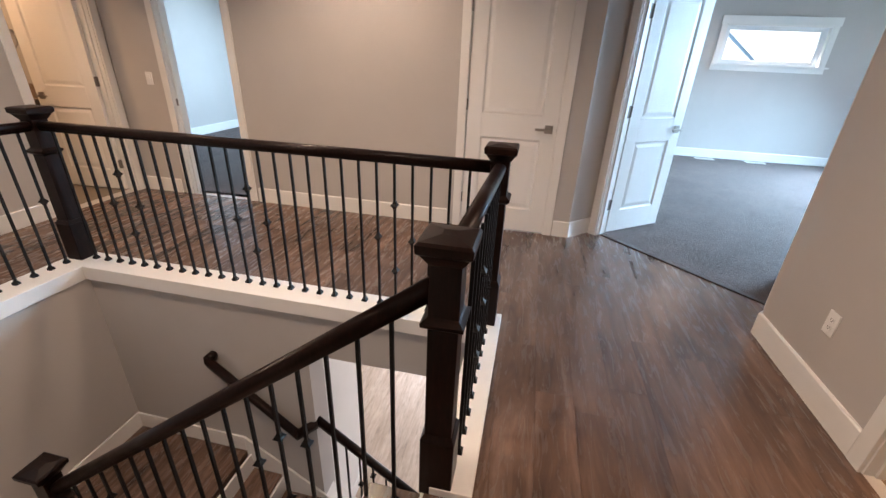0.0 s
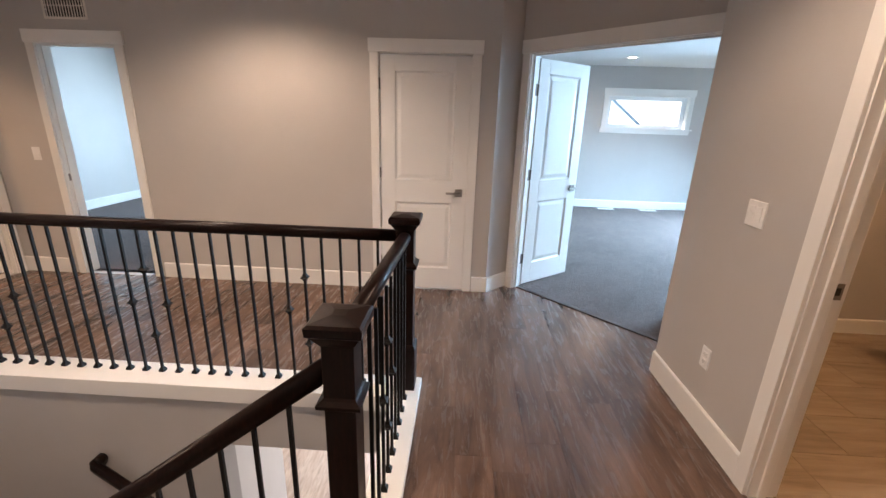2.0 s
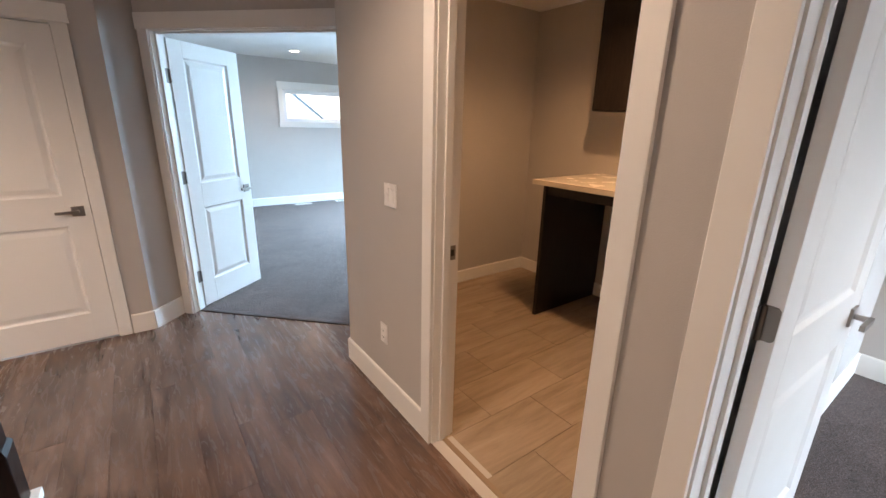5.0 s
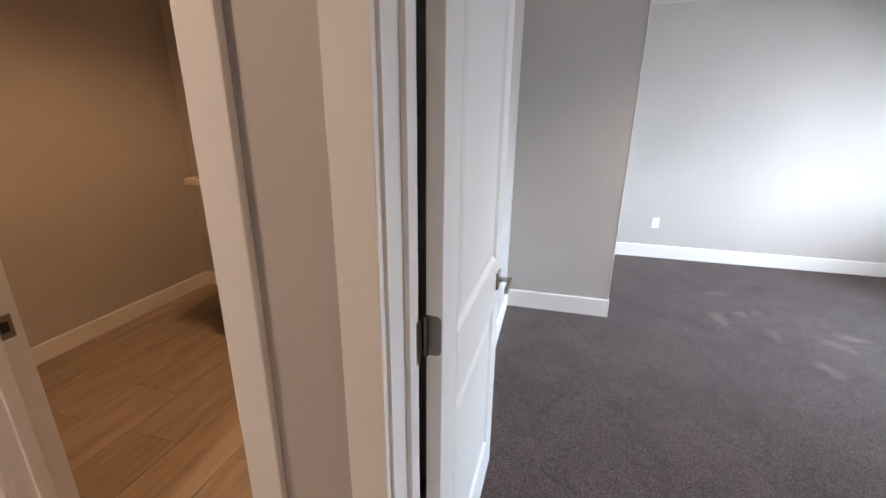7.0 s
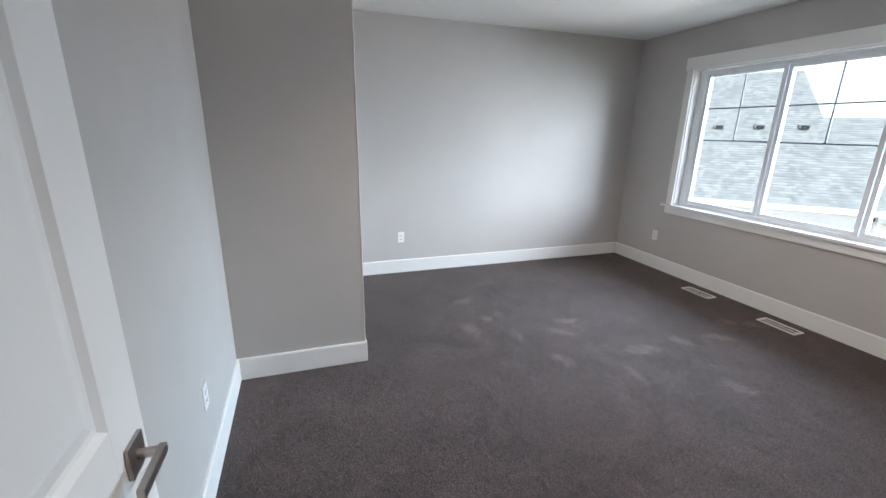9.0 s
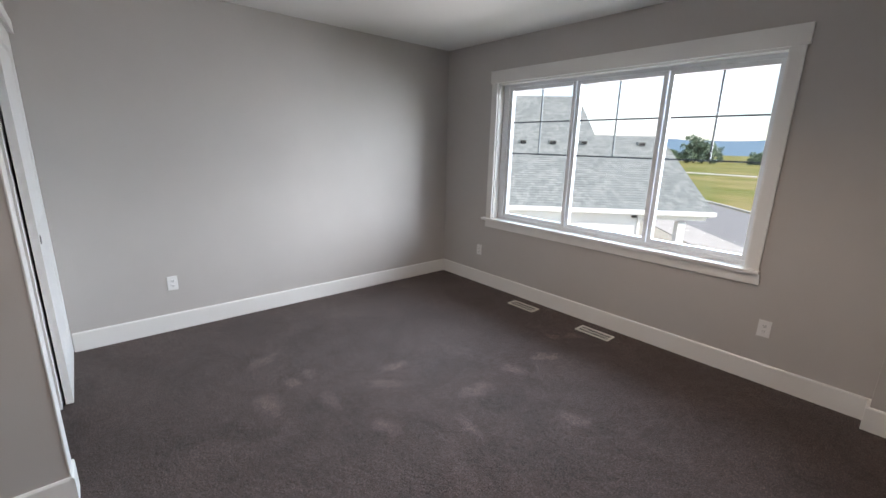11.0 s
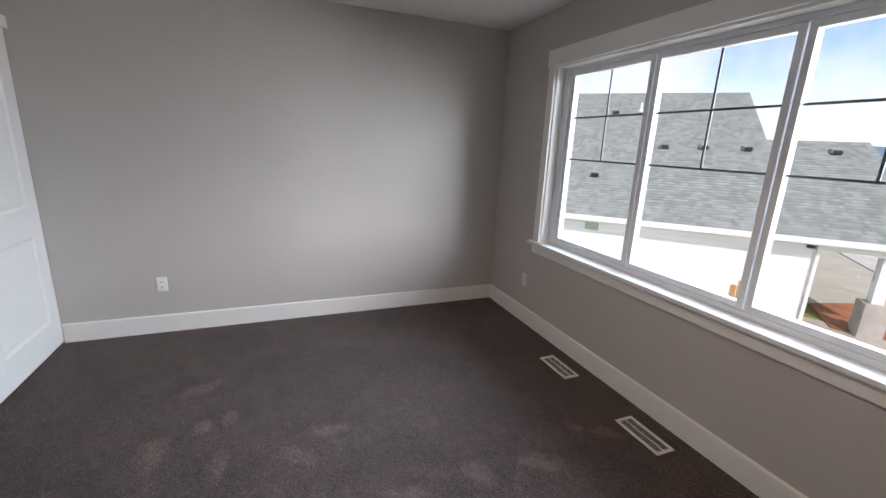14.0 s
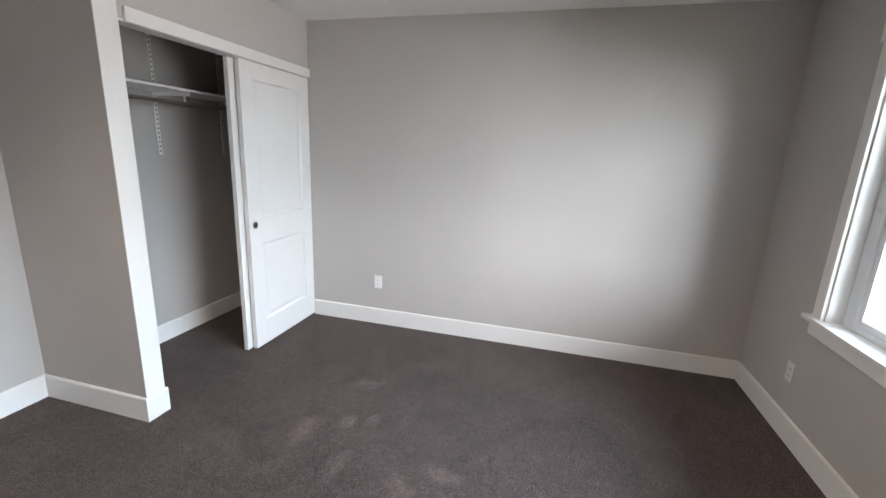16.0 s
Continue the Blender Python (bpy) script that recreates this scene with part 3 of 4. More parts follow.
door_leaf("door_5", placed(WW - 0.115, 3.862, 183), 0.72, "white two-panel bathroom door standing open")
door_leaf("door_6", placed(-2.61, WN + 0.115, 82), 0.70, "white two-panel guest room door standing open")

# hinge leaves and strike plates on the jambs
for x, y, z in ((1.785, 0.6885, 0.28), (1.785, 0.6885, 1.09), (1.785, 0.6885, 1.82)):
    tagged(part("hinge_plate", boxed(x, y, z - 0.045, x + 0.032, y + 0.0022, z + 0.045), STEEL), "satin steel hinge plate on the jamb", "hinge", "hinge plates")
for z in (0.28, 1.09, 1.82):
    bm = boxed(0.100, 0.072, z - 0.05, 0.1025, 0.116, z + 0.05)
    bm.transform(DM)
    tagged(part("hinge_plate", bm, STEEL), "satin steel hinge plate on the master door jamb", "hinge", "hinge plates")
bm = boxed(1.728, 1.7975, 0.95, 1.765, 1.8005, 1.015)
strike = tagged(part("strike_plate", bm, STEEL), "satin steel strike plate on the laundry jamb", "strike plate")
part("slot", boxed(1.737, 1.7965, 0.968, 1.756, 1.7977, 0.998), DARKHOLE, strike)
strike = tagged(part("strike_plate", boxed(-3.2905, WN + 0.02, 0.90, -3.2875, WN + 0.06, 0.965), STEEL), "steel strike plate on the guest room jamb", "strike plate")

# thresholds
bm = boxed(0.10, 0.045, -0.01, 1.49, 0.085, 0.007, bev=0.003)
bm.transform(DM)
setting("threshold_1", bm, METALSTRIP, "dark transition strip between planks and carpet", "threshold")
setting("threshold_2", boxed(1.712, 1.02, -0.01, 1.738, 1.80, 0.004, bev=0.001), TANSTRIP, "thin transition strip at the laundry tile", "threshold")
setting("threshold_3", boxed(1.725, -0.13, -0.01, 1.76, 0.69, 0.005, bev=0.002), METALSTRIP, "thin transition strip at the bedroom carpet", "threshold")
# ---------------------------------------------------------------- stairs
RISE, RUN, TOPX = 1.5 / 8, 0.262, -0.03
Y0, Y1 = 0.20, 1.42
LAND = -1.5
stairs = thing("staircase", "staircase with brown wood-look treads", "stairs", "structure")
for i in range(1, 8):
    x = TOPX - (i - 1) * RUN
    part("tread", boxed(x - RUN - 0.002, Y0 + 0.002, -i * RISE - 0.03, x + 0.022, Y1, -i * RISE, bev=0.006), PLANK, stairs)
for i in range(1, 9):
    x = TOPX - (i - 1) * RUN
    part("riser", boxed(x - 0.016, Y0 + 0.002, -i * RISE, x, Y1, -(i - 1) * RISE - 0.03), TRIM, stairs)
LX = TOPX - 7 * RUN
part("landing", boxed(-2.748, Y0 + 0.002, LAND - 0.2, LX - 0.017, 2.318, LAND, bev=0.004), PLANK, stairs, "wood-look landing between the flights")
LRX = -1.72
for i in range(1, 7):
    x = LRX + (i - 1) * RUN
    part("tread", boxed(x - 0.02, 1.42, LAND - i * RISE - 0.03, x + RUN, 2.318, LAND - i * RISE, bev=0.006), PLANK, stairs)
for i in range(1, 8):
    x = LRX + (i - 1) * RUN
    part("riser", boxed(x, 1.42, LAND - i * RISE, x + 0.016, 2.318, LAND - (i - 1) * RISE - 0.03), TRIM, stairs)
# infill between landing edge and lower flight, middle stringer and skirt boards
part("landing_infill", boxed(LX - 0.016, 1.42, LAND - 0.2, LRX - 0.02, 2.318, LAND), PLANK, stairs)


def sloped(x0, z0, x1, z1, y0, y1, down):
    bm = bmesh.new()
    a = [bm.verts.new(p) for p in ((x0, y0, z0), (x1, y0, z1), (x1, y0, z1 - down), (x0, y0, z0 - down))]
    b = [bm.verts.new((v.co.x, y1, v.co.z)) for v in a]
    bm.faces.new(a)
    bm.faces.new(b[::-1])
    for i in range(4):
        bm.faces.new((a[i], b[i], b[(i + 1) % 4], a[(i + 1) % 4]))
    return bm


SL = RISE / RUN
part("stringer", sloped(-0.05, -RISE - 0.04, LX, -RISE - 0.04 - SL * (-0.05 - LX), 1.34, 1.415, 0.25), WALL, stairs, "painted stringer under the treads")
part("skirt", sloped(LRX - 0.02, LAND + 0.145, LRX + 6 * RUN, LAND + 0.145 - 6 * RISE, 2.303, 2.3185, 0.34), TRIM, stairs)
part("skirt", boxed(-2.733, 2.303, LAND + 0.001, LRX - 0.022, 2.3185, LAND + 0.145), TRIM, stairs)
part("skirt", boxed(-2.7485, 0.22, LAND + 0.001, -2.7335, 2.3175, LAND + 0.145), TRIM, stairs)

# curb boards under the railing
CURB = 0.035
for name, args in (
    ("curb_north", (-2.75, 2.285, -0.065, -0.012, 2.497, CURB)),
    ("curb_west", (-2.965, 0.205, -0.065, -2.735, 2.497, CURB)),
    ("curb_east", (-0.012, 1.30, -0.065, 0.145, 2.497, CURB)),
):
    setting(name, boxed(*args, bev=0.004), TRIM, "white painted curb under the railing", "trim")


# ---------------------------------------------------------------- railing
def newel(x, y, z0, z1, label):
    n = thing("newel_post", label, "newel post", group="newel posts", at=Matrix.Translation((x, y, 0)))
    a = 0.047
    part("shaft", boxed(-a, -a, z0, a, a, z1 - 0.045, bev=0.004), ESPRESSO, n)
    b = 0.060
    part("plinth", boxed(-b, -b, z0, b, b, z0 + 0.27, bev=0.006), ESPRESSO, n)
    bm = bmesh.new()
    loft4(bm, [(b, z0 + 0.27), (a + 0.002, z0 + 0.292)])
    part("plinth_moulding", bm, ESPRESSO, n)
    bm = bmesh.new()
    loft4(bm, [(a, z1 - 0.30), (a + 0.018, z1 - 0.285), (a + 0.020, z1 - 0.272), (a + 0.006, z1 - 0.262), (a, z1 - 0.255)])
    part("collar", bm, ESPRESSO, n)
    bm = bmesh.new()
    loft4(bm, [(a, z1 - 0.085), (a + 0.010, z1 - 0.07), (a + 0.022, z1 - 0.05), (a + 0.032, z1 - 0.042), (a + 0.034, z1 - 0.016), (a + 0.026, z1 - 0.008), (0.02, z1)])
    part("cap", bm, ESPRESSO, n, "moulded square post cap")
    return n


def loft4(bm, rings):
    rows = [[bm.verts.new(p) for p in ((-r, -r, z), (r, -r, z), (r, r, z), (-r, r, z))] for r, z in rings]
    for a, b in zip(rows, rows[1:]):
        for i in range(4):
            bm.faces.new((a[i], a[(i + 1) % 4], b[(i + 1) % 4], b[i]))
    bm.faces.new(rows[0][::-1])
    bm.faces.new(rows[-1])


def rail_mesh(a, b, tall=1.0):
    """A moulded handrail from a to b (the middle of its underside)."""
    a, b = Vector(a), Vector(b)
    prof = [(-0.020, 0), (0.020, 0), (0.022, 0.012), (0.030, 0.022), (0.032, 0.036), (0.026, 0.050), (0.014, 0.058), (-0.014, 0.058), (-0.026, 0.050), (-0.032, 0.036), (-0.030, 0.022), (-0.022, 0.012)]
    d = (b - a).normalized()
    side = Vector((0, 0, 1)).cross(d).normalized()
    bm = bmesh.new()
    ends = [[bm.verts.new(p + side * u + Vector((0, 0, w * tall))) for u, w in prof] for p in (a, b)]
    n = len(prof)
    for i in range(n):
        f = bm.faces.new((ends[0][i], ends[0][(i + 1) % n], ends[1][(i + 1) % n], ends[1][i]))
        f.smooth = True
    bm.faces.new(ends[0][::-1])
    bm.faces.new(ends[1])
    return bm


def knuckle(bm, x, y, z):
    rows = []
    for r, dz in ((0.0068, -0.024), (0.009, -0.02), (0.011, -0.012), (0.021, 0.0), (0.011, 0.012), (0.009, 0.02), (0.0068, 0.024)):
        rows.append([bm.verts.new((x + r * u, y + r * v, z + dz)) for u, v in ((-1, -1), (1, -1), (1, 1), (-1, 1))])
    for a, b in zip(rows, rows[1:]):
        for i in range(4):
            bm.faces.new((a[i], a[(i + 1) % 4], b[(i + 1) % 4], b[i]))


def baluster(rail, x, y, z0, z1, knots):
    q = 0.0065
    b = part("baluster", boxed(x - q, y - q, z0, x + q, y + q, z1 + 0.004), IRON, rail)
    bm = bmesh.new()
    rows = [[bm.verts.new((x + r * u, y + r * v, z0 + dz)) for u, v in ((-1, -1), (1, -1), (1, 1), (-1, 1))] for r, dz in ((0.016, 0.0), (0.016, 0.012), (0.010, 0.022), (0.0075, 0.026))]
    for p, r in zip(rows, rows[1:]):
        for i in range(4):
            bm.faces.new((p[i], p[(i + 1) % 4], r[(i + 1) % 4], r[i]))
    part("shoe", bm, IRON, b)
    for k in knots:
        bm = bmesh.new()
        knuckle(bm, x, y, z0 + k)
        part("knuckle", bm, IRON, b)


def knots_of(i, double):
    j = (i - double) % 9
    return (0.245, 0.655) if j == 0 else (0.45,) if j in (1, 8) else ()


RX, RY, RWX, RZ = 0.055, 2.415, -2.875, 0.925
newel(RX, RY, CURB, 1.075, "dark stained square newel post at the railing corner")
newel(0.008, 1.364, -0.012, 1.014, "dark stained square newel post at the stair head")
newel(RWX, RY, CURB, 1.075, "dark stained square newel post at the railing corner")
newel(-2.15, 1.36, LAND - 0.0, -0.61, "dark stained square newel post at the landing")

rail = thing("railing", "dark wood handrail on black iron balusters over the stairwell", "railing", group="railings")
part("handrail", rail_mesh((RWX + 0.04, RY, RZ), (RX - 0.04, RY, RZ)), ESPRESSO, rail, "dark stained moulded handrail")
for i in range(27):
    baluster(rail, -2.757 + i * 0.1023, RY, CURB, RZ, knots_of(i, 4))
rail = thing("railing", "dark wood handrail on black iron balusters beside the hall", "railing", group="railings")
part("handrail", rail_mesh((RX - 0.03, 1.40, RZ), (RX, RY - 0.04, RZ)), ESPRESSO, rail, "dark stained moulded handrail")
for i in range(9):
    baluster(rail, RX + 0.01, 1.475 + i * 0.1015, CURB, RZ, knots_of(i, 3))
rail = thing("railing", "dark wood handrail on black iron balusters along the corridor", "railing", group="railings")
part("handrail", rail_mesh((RWX, RY - 0.04, RZ), (RWX, 0.24, RZ)), ESPRESSO, rail, "dark stained moulded handrail")
for i in range(20):
    baluster(rail, RWX, RY - 0.115 - i * 0.1043, CURB, RZ, knots_of(i, 8))
rail = thing("railing", "sloped dark wood handrail on black iron balusters down the stairs", "railing", group="railings")
SLR = 0.775
ra, rb = (RX - 0.06, 1.36, 0.818), (-2.11, 1.36, 0.818 - SLR * (2.11 + RX - 0.06))
part("handrail", rail_mesh(ra, rb, 1.4), ESPRESSO, rail, "dark stained moulded handrail")
for i in range(16):
    x = -0.165 - i * 0.12
    zb = -RISE * (1 + int((TOPX + 0.022 - x) / RUN))
    baluster(rail, x, 1.36, zb, ra[2] - SLR * (ra[0] - x), tuple(k * 0.92 for k in knots_of(i, 4)))

# wall handrail on the lower flight and the rail below it
rail = thing("wall_handrail", "dark wood handrail fixed to the stairwell wall", "handrail")
part("handrail", rail_mesh((-1.85, 2.25, -0.60), (-1.21, 2.25, -0.60 - 0.64 * 0.86), 1.25), ESPRESSO, rail)
part("return", rail_mesh((-1.85, 2.25, -0.60), (-1.85, 2.318, -0.60), 1.25), ESPRESSO, rail)
for x in (-1.72, -1.36):
    bm = bmesh.new()
    z = -0.60 - (x + 1.85) * 0.86
    tube(bm, (x, 2.25, z - 0.002), (x, 2.25, z - 0.05), 0.006, 8)
    tube(bm, (x, 2.25, z - 0.05), (x, 2.318, z - 0.06), 0.006, 8)
    part("bracket", bm, IRON, rail)
part("goose_neck", rail_mesh((-1.215, 2.25, -1.145), (-1.10, 2.34, -1.09), 1.25), ESPRESSO, rail)
rail = thing("railing", "dark wood handrail on thin iron balusters on the lower flight", "railing", group="railings")
part("handrail", rail_mesh((-1.10, 2.36, -1.09), (-0.1, 2.36, -1.09 - 1.0 * 0.79), 1.25), ESPRESSO, rail)
for i in range(9):
    x = -1.0 + i * 0.105
    zb = LAND - (x - LRX) / RUN * RISE + 0.06
    baluster(rail, x, 2.36, zb, -1.09 - (x + 1.10) * 0.79, knots_of(i, 3))
setting("lower_curb", sloped(-1.1, LAND - (-1.1 - LRX) * SL + 0.07, -0.02, LAND - (-0.02 - LRX) * SL + 0.07, 2.325, 2.47, 0.4), TRIM, "white sloped curb of the lower flight", "trim")
b = baseboard((-1.16, 3.25), (-1.16, 2.5), z=LOW)


# ---------------------------------------------------------------- wall plates, vents, lamps
def outlet(m, label="white duplex wall outlet"):
    """Local x along the wall, y out of the wall into the room, z up; origin at the plate's middle on the wall."""
    o = thing("wall_outlet", label, "outlet", group="wall outlets", at=m)
    part("plate", boxed(-0.036, -0.001, -0.058, 0.036, 0.006, 0.058, bev=0.003), PLATE, o)
    for z in (-0.0195, 0.0195):
        s = part("socket", boxed(-0.0165, 0.004, z - 0.0135, 0.0165, 0.0085, z + 0.0135, bev=0.003), PLATE, o)
        bm = bmesh.new()
        box(bm, -0.0085, 0.008, z - 0.003, -0.006, 0.0090, z + 0.006)
        box(bm, 0.006, 0.008, z - 0.003, 0.0085, 0.0090, z + 0.006)
        box(bm, -0.0025, 0.008, z - 0.0095, 0.0025, 0.0090, z - 0.0055)
        part("slots", bm, DARKHOLE, s)
    return o


def on_wall(x, y, z, deg):
    return Matrix.Translation((x, y, z)) @ Matrix.Rotation(radians(deg), 4, "Z")


outlet(on_wall(WE, 2.28, 0.40, 90))
outlet(on_wall(BE, -0.70, 0.40, 90))
outlet(on_wall(5.46, BS, 0.39, 0))
outlet(on_wall(2.765, BS, 0.39, 0))
outlet(on_wall(3.56, BN, 0.415, 180))


def rocker(m, gangs, label):
    w = 0.036 if gangs == 1 else 0.059
    o = thing("light_switch", label, "light switch", group="light switches", at=m)
    part("plate", boxed(-w, -0.001, -0.058, w, 0.006, 0.058, bev=0.003), PLATE, o)
    for g in range(gangs):
        c = 0 if gangs == 1 else -0.023 + 0.046 * g
        bm = boxed(c - 0.0165, 0.004, -0.034, c + 0.0165, 0.009, 0.034, bev=0.002)
        part("rocker", bm, PLATE, o)
    return o


rocker(on_wall(WE, 2.185, 1.19, 90), 2, "white double rocker light switch on the hall wall")
rocker(on_wall(-3.52, WN, 1.14, 180), 1, "white rocker light switch on the hall wall")


def grille(m, w, h, label, name="floor_vent", slats=12):
    """A register lying in local x-y, facing local z."""
    v = thing(name, label, "vent", group=name + "s", at=m)
    f = 0.018
    bm = bmesh.new()
    for a in ((-w / 2, -h / 2, w / 2, -h / 2 + f), (-w / 2, h / 2 - f, w / 2, h / 2), (-w / 2, -h / 2 + f, -w / 2 + f, h / 2 - f), (w / 2 - f, -h / 2 + f, w / 2, h / 2 - f)):
        box(bm, a[0], a[1], 0, a[2], a[3], 0.007, bev=0.002)
    part("frame", bm, VENTMETAL, v)
    part("backing", boxed(-w / 2 + f, -h / 2 + f, -0.002, w / 2 - f, h / 2 - f, 0.0015), DARKHOLE, v)
    inner = w - 2 * f
    for i in range(slats):
        x = -inner / 2 + inner * (i + 0.5) / slats
        bm = boxed(-inner / slats * 0.15, -h / 2 + f, 0, inner / slats * 0.15, h / 2 - f, 0.0012)
        bm.transform(Matrix.Translation((x, 0, 0.0035)) @ Matrix.Rotation(radians(24), 4, "Y"))
        part("slat", bm, VENTMETAL, v)
    part("divider", boxed(-inner / 2, -0.003, 0.001, inner / 2, 0.003, 0.006), VENTMETAL, v)
    return v


grille(Matrix.Translation((4.632, -3.425, 0.001)), 0.305, 0.125, "cream metal floor register in the carpet", slats=22)
grille(Matrix.Translation((3.857, -3.425, 0.001)), 0.305, 0.125, "cream metal floor register in the carpet", slats=22)
grille(Matrix.Translation((3.15, 8.38, 0.001)), 0.30, 0.125, "cream metal floor register in the master carpet", slats=14)
grille(Matrix.Translation((3.95, 8.38, 0.001)), 0.30, 0.125, "cream metal floor register in the master carpet", slats=14)
grille(Matrix.Translation((-2.97, WN, 2.34)) @ Matrix.Rotation(radians(90), 4, "X"), 0.37, 0.20, "white wall return grille over the door", "wall_vent", 14)


def can_trim(x, y):
    c = thing("recessed_light", "white recessed ceiling light, lit, several added as fill", "ceiling light", group="recessed lights", at=Matrix.Translation((x, y, CEIL)))
    bm = bmesh.new()
    n = 28
    rings = []
    for r, z in ((0.095, 0.0), (0.095, -0.004), (0.088, -0.008), (0.070, -0.006), (0.066, -0.001)):
        rings.append([bm.verts.new((r * math.cos(2 * math.pi * i / n), r * math.sin(2 * math.pi * i / n), z)) for i in range(n)])
    for a, b in zip(rings, rings[1:]):
        for i in range(n):
            bm.faces.new((a[i], a[(i + 1) % n], b[(i + 1) % n], b[i])).smooth = True
    part("trim_ring", bm, TRIM, c)
    bm = bmesh.new()
    tube(bm, (0, 0, -0.003), (0, 0, -0.001), 0.066, n)
    part("diffuser", bm, LAMP_DISC, c)


# fixtures for the lamps above; the last, in the bedroom, is an added one
for x, y in ((-1.25, 3.05), (0.85, 1.6), (0.85, -0.6), (-3.3, 2.3), (2.9, 1.9), (2.93, 7.55), (-4.9, 2.9), (-1.4, 1.2), (3.2, -1.5)):
    can_trim(x, y)


# ---------------------------------------------------------------- windows
def window(name, x0, x1, z0, z1, face, out, lights, label, muntins=True, sash=0.034):
    """A vinyl window in a wall that runs along x; face: the room's wall face, out: +1 or -1 for the way outside."""
    w = thing(name, label, "window", "structure")

    def bx(a, b, c, d, y0, y1, bev=0.003):
        ya, yb = sorted((face + out * y0, face + out * y1))
        return boxed(a, ya, c, b, yb, d, bev=bev)

    j = 0.018
    part("liner", bx(x0, x0 + j, z0, z1, 0, 0.10), TRIM, w)
    part("liner", bx(x1 - j, x1, z0, z1, 0, 0.10), TRIM, w)
    part("liner", bx(x0 + j, x1 - j, z1 - j, z1, 0, 0.10), TRIM, w)
    part("stool", bx(x0 - 0.078, x1 + 0.115, z0 - 0.022, z0 + 0.003, -0.045, 0.10), TRIM, w, "white painted window stool")
    part("apron", bx(x0 - 0.085, x1 + 0.075, z0 - 0.022 - 0.075, z0 - 0.022, -0.018, 0.0), TRIM, w)
    part("casing", bx(x0 - 0.07, x0 + 0.006, z0 + 0.003, z1, -0.018, 0.0), TRIM, w)
    part("casing", bx(x1 - 0.006, x1 + 0.07, z0 + 0.003, z1, -0.018, 0.0), TRIM, w)
    part("head_casing", bx(x0 - 0.085, x1 + 0.085, z1 - 0.004, z1 + 0.115, -0.024, 0.0), TRIM, w)
    fx0, fx1, fz0, fz1 = x0 + j, x1 - j, z0 + 0.003, z1 - j
    fr = 0.03
    la, lb = lights[0][0] - sash, lights[-1][1] + sash
    part("frame", bx(fx0, la, fz0, fz1, 0.075, 0.15), VINYL, w)
    part("frame", bx(lb, fx1, fz0, fz1, 0.075, 0.15), VINYL, w)
    part("frame", bx(la, lb, fz0, fz0 + fr, 0.075, 0.15), VINYL, w)
    part("frame", bx(la, lb, fz1 - fr, fz1, 0.075, 0.15), VINYL, w)
    for a, b in lights:
        s = part("sash", bx(a - sash, a, fz0 + fr, fz1 - fr, 0.085, 0.13), VINYL, w)
        part("stile", bx(b, b + sash, fz0 + fr, fz1 - fr, 0.085, 0.13), VINYL, s)
        part("rail", bx(a, b, fz0 + fr, fz0 + fr + sash, 0.085, 0.13), VINYL, s)
        part("rail", bx(a, b, fz1 - fr - sash, fz1 - fr, 0.085, 0.13), VINYL, s)
        ga, gb, gc, gd = a, b, fz0 + fr + sash, fz1 - fr - sash
        pane = part("pane", bx(ga - 0.004, gb + 0.004, gc - 0.004, gd + 0.004, 0.106, 0.109, 0), GLASS, s)
        pane.visible_shadow = False
        if muntins:
            h = gd - gc
            part("muntin", bx(ga, gb, gc + h * 0.505, gc + h * 0.505 + 0.012, 0.111, 0.119, 0), MUNTIN, s)
            part("muntin", bx(ga, gb, gc + h * 0.752, gc + h * 0.752 + 0.012, 0.111, 0.119, 0), MUNTIN, s)
            part("muntin", bx((ga + gb) / 2 - 0.006, (ga + gb) / 2 + 0.006, gc + h * 0.505 + 0.012, gd, 0.1115, 0.1185, 0), MUNTIN, s)
    return w


MUNTIN = material("grey_muntin", (0.10, 0.12, 0.14), 0.4)
window("window_1", WX0, WX1, WZ0, WZ1, BS, -1, [(2.99, 3.623), (3.699, 4.402), (4.478, 5.17)], "wide three-part white vinyl window with upper grids")
window("window_2", 2.96, 4.44, 1.515, 2.09, 8.55, 1, [(3.06, 4.34)], "high narrow white window in the master bedroom", muntins=False)


# ---------------------------------------------------------------- closet
setting("closet_header", boxed(CX + 0.14, CY - 0.020, 2.135, BE, CY - 0.002, 2.205, bev=0.003), TRIM, "white header board over the sliding closet doors", "trim")


def slider(name, x0, x1, y, label):
    d = door_leaf(name, placed(x0, y, 0), x1 - x0, label, h=2.13, t=0.035, handle=False, hinges=False)
    if name.endswith("2"):
        return d
    bm = bmesh.new()
    tube(bm, (0.062, -0.002, 0.985), (0.062, 0.003, 0.985), 0.028, 24)
    cup = part("finger_pull", bm, NICKEL, d, "round satin nickel finger pull")
    bm = bmesh.new()
    tube(bm, (0.062, -0.0035, 0.985), (0.062, -0.001, 0.985), 0.021, 24)
    part("cup", bm, DARKHOLE, cup)
    return d


slider("closet_door_1", 5.262, BE - 0.004, CY + 0.004, "white two-panel sliding closet door, pulled half open")
slider("closet_door_2", 5.215, 6.0, CY + 0.052, "white two-panel sliding closet door behind the first")
setting("closet_track", boxed(CX + 0.11, CY + 0.002, 2.135, BE, CY + 0.095, 2.149), TRIM, "white closet door track", "trim")
shelf = thing("closet_shelf", "white closet shelf on wall standards with a hanging rod", "shelf")
part("shelf", boxed(CX + 0.115, 0.40, 1.914, BE - 0.005, BN - 0.012, 1.932, bev=0.003), TRIM, shelf)
bm = bmesh.new()
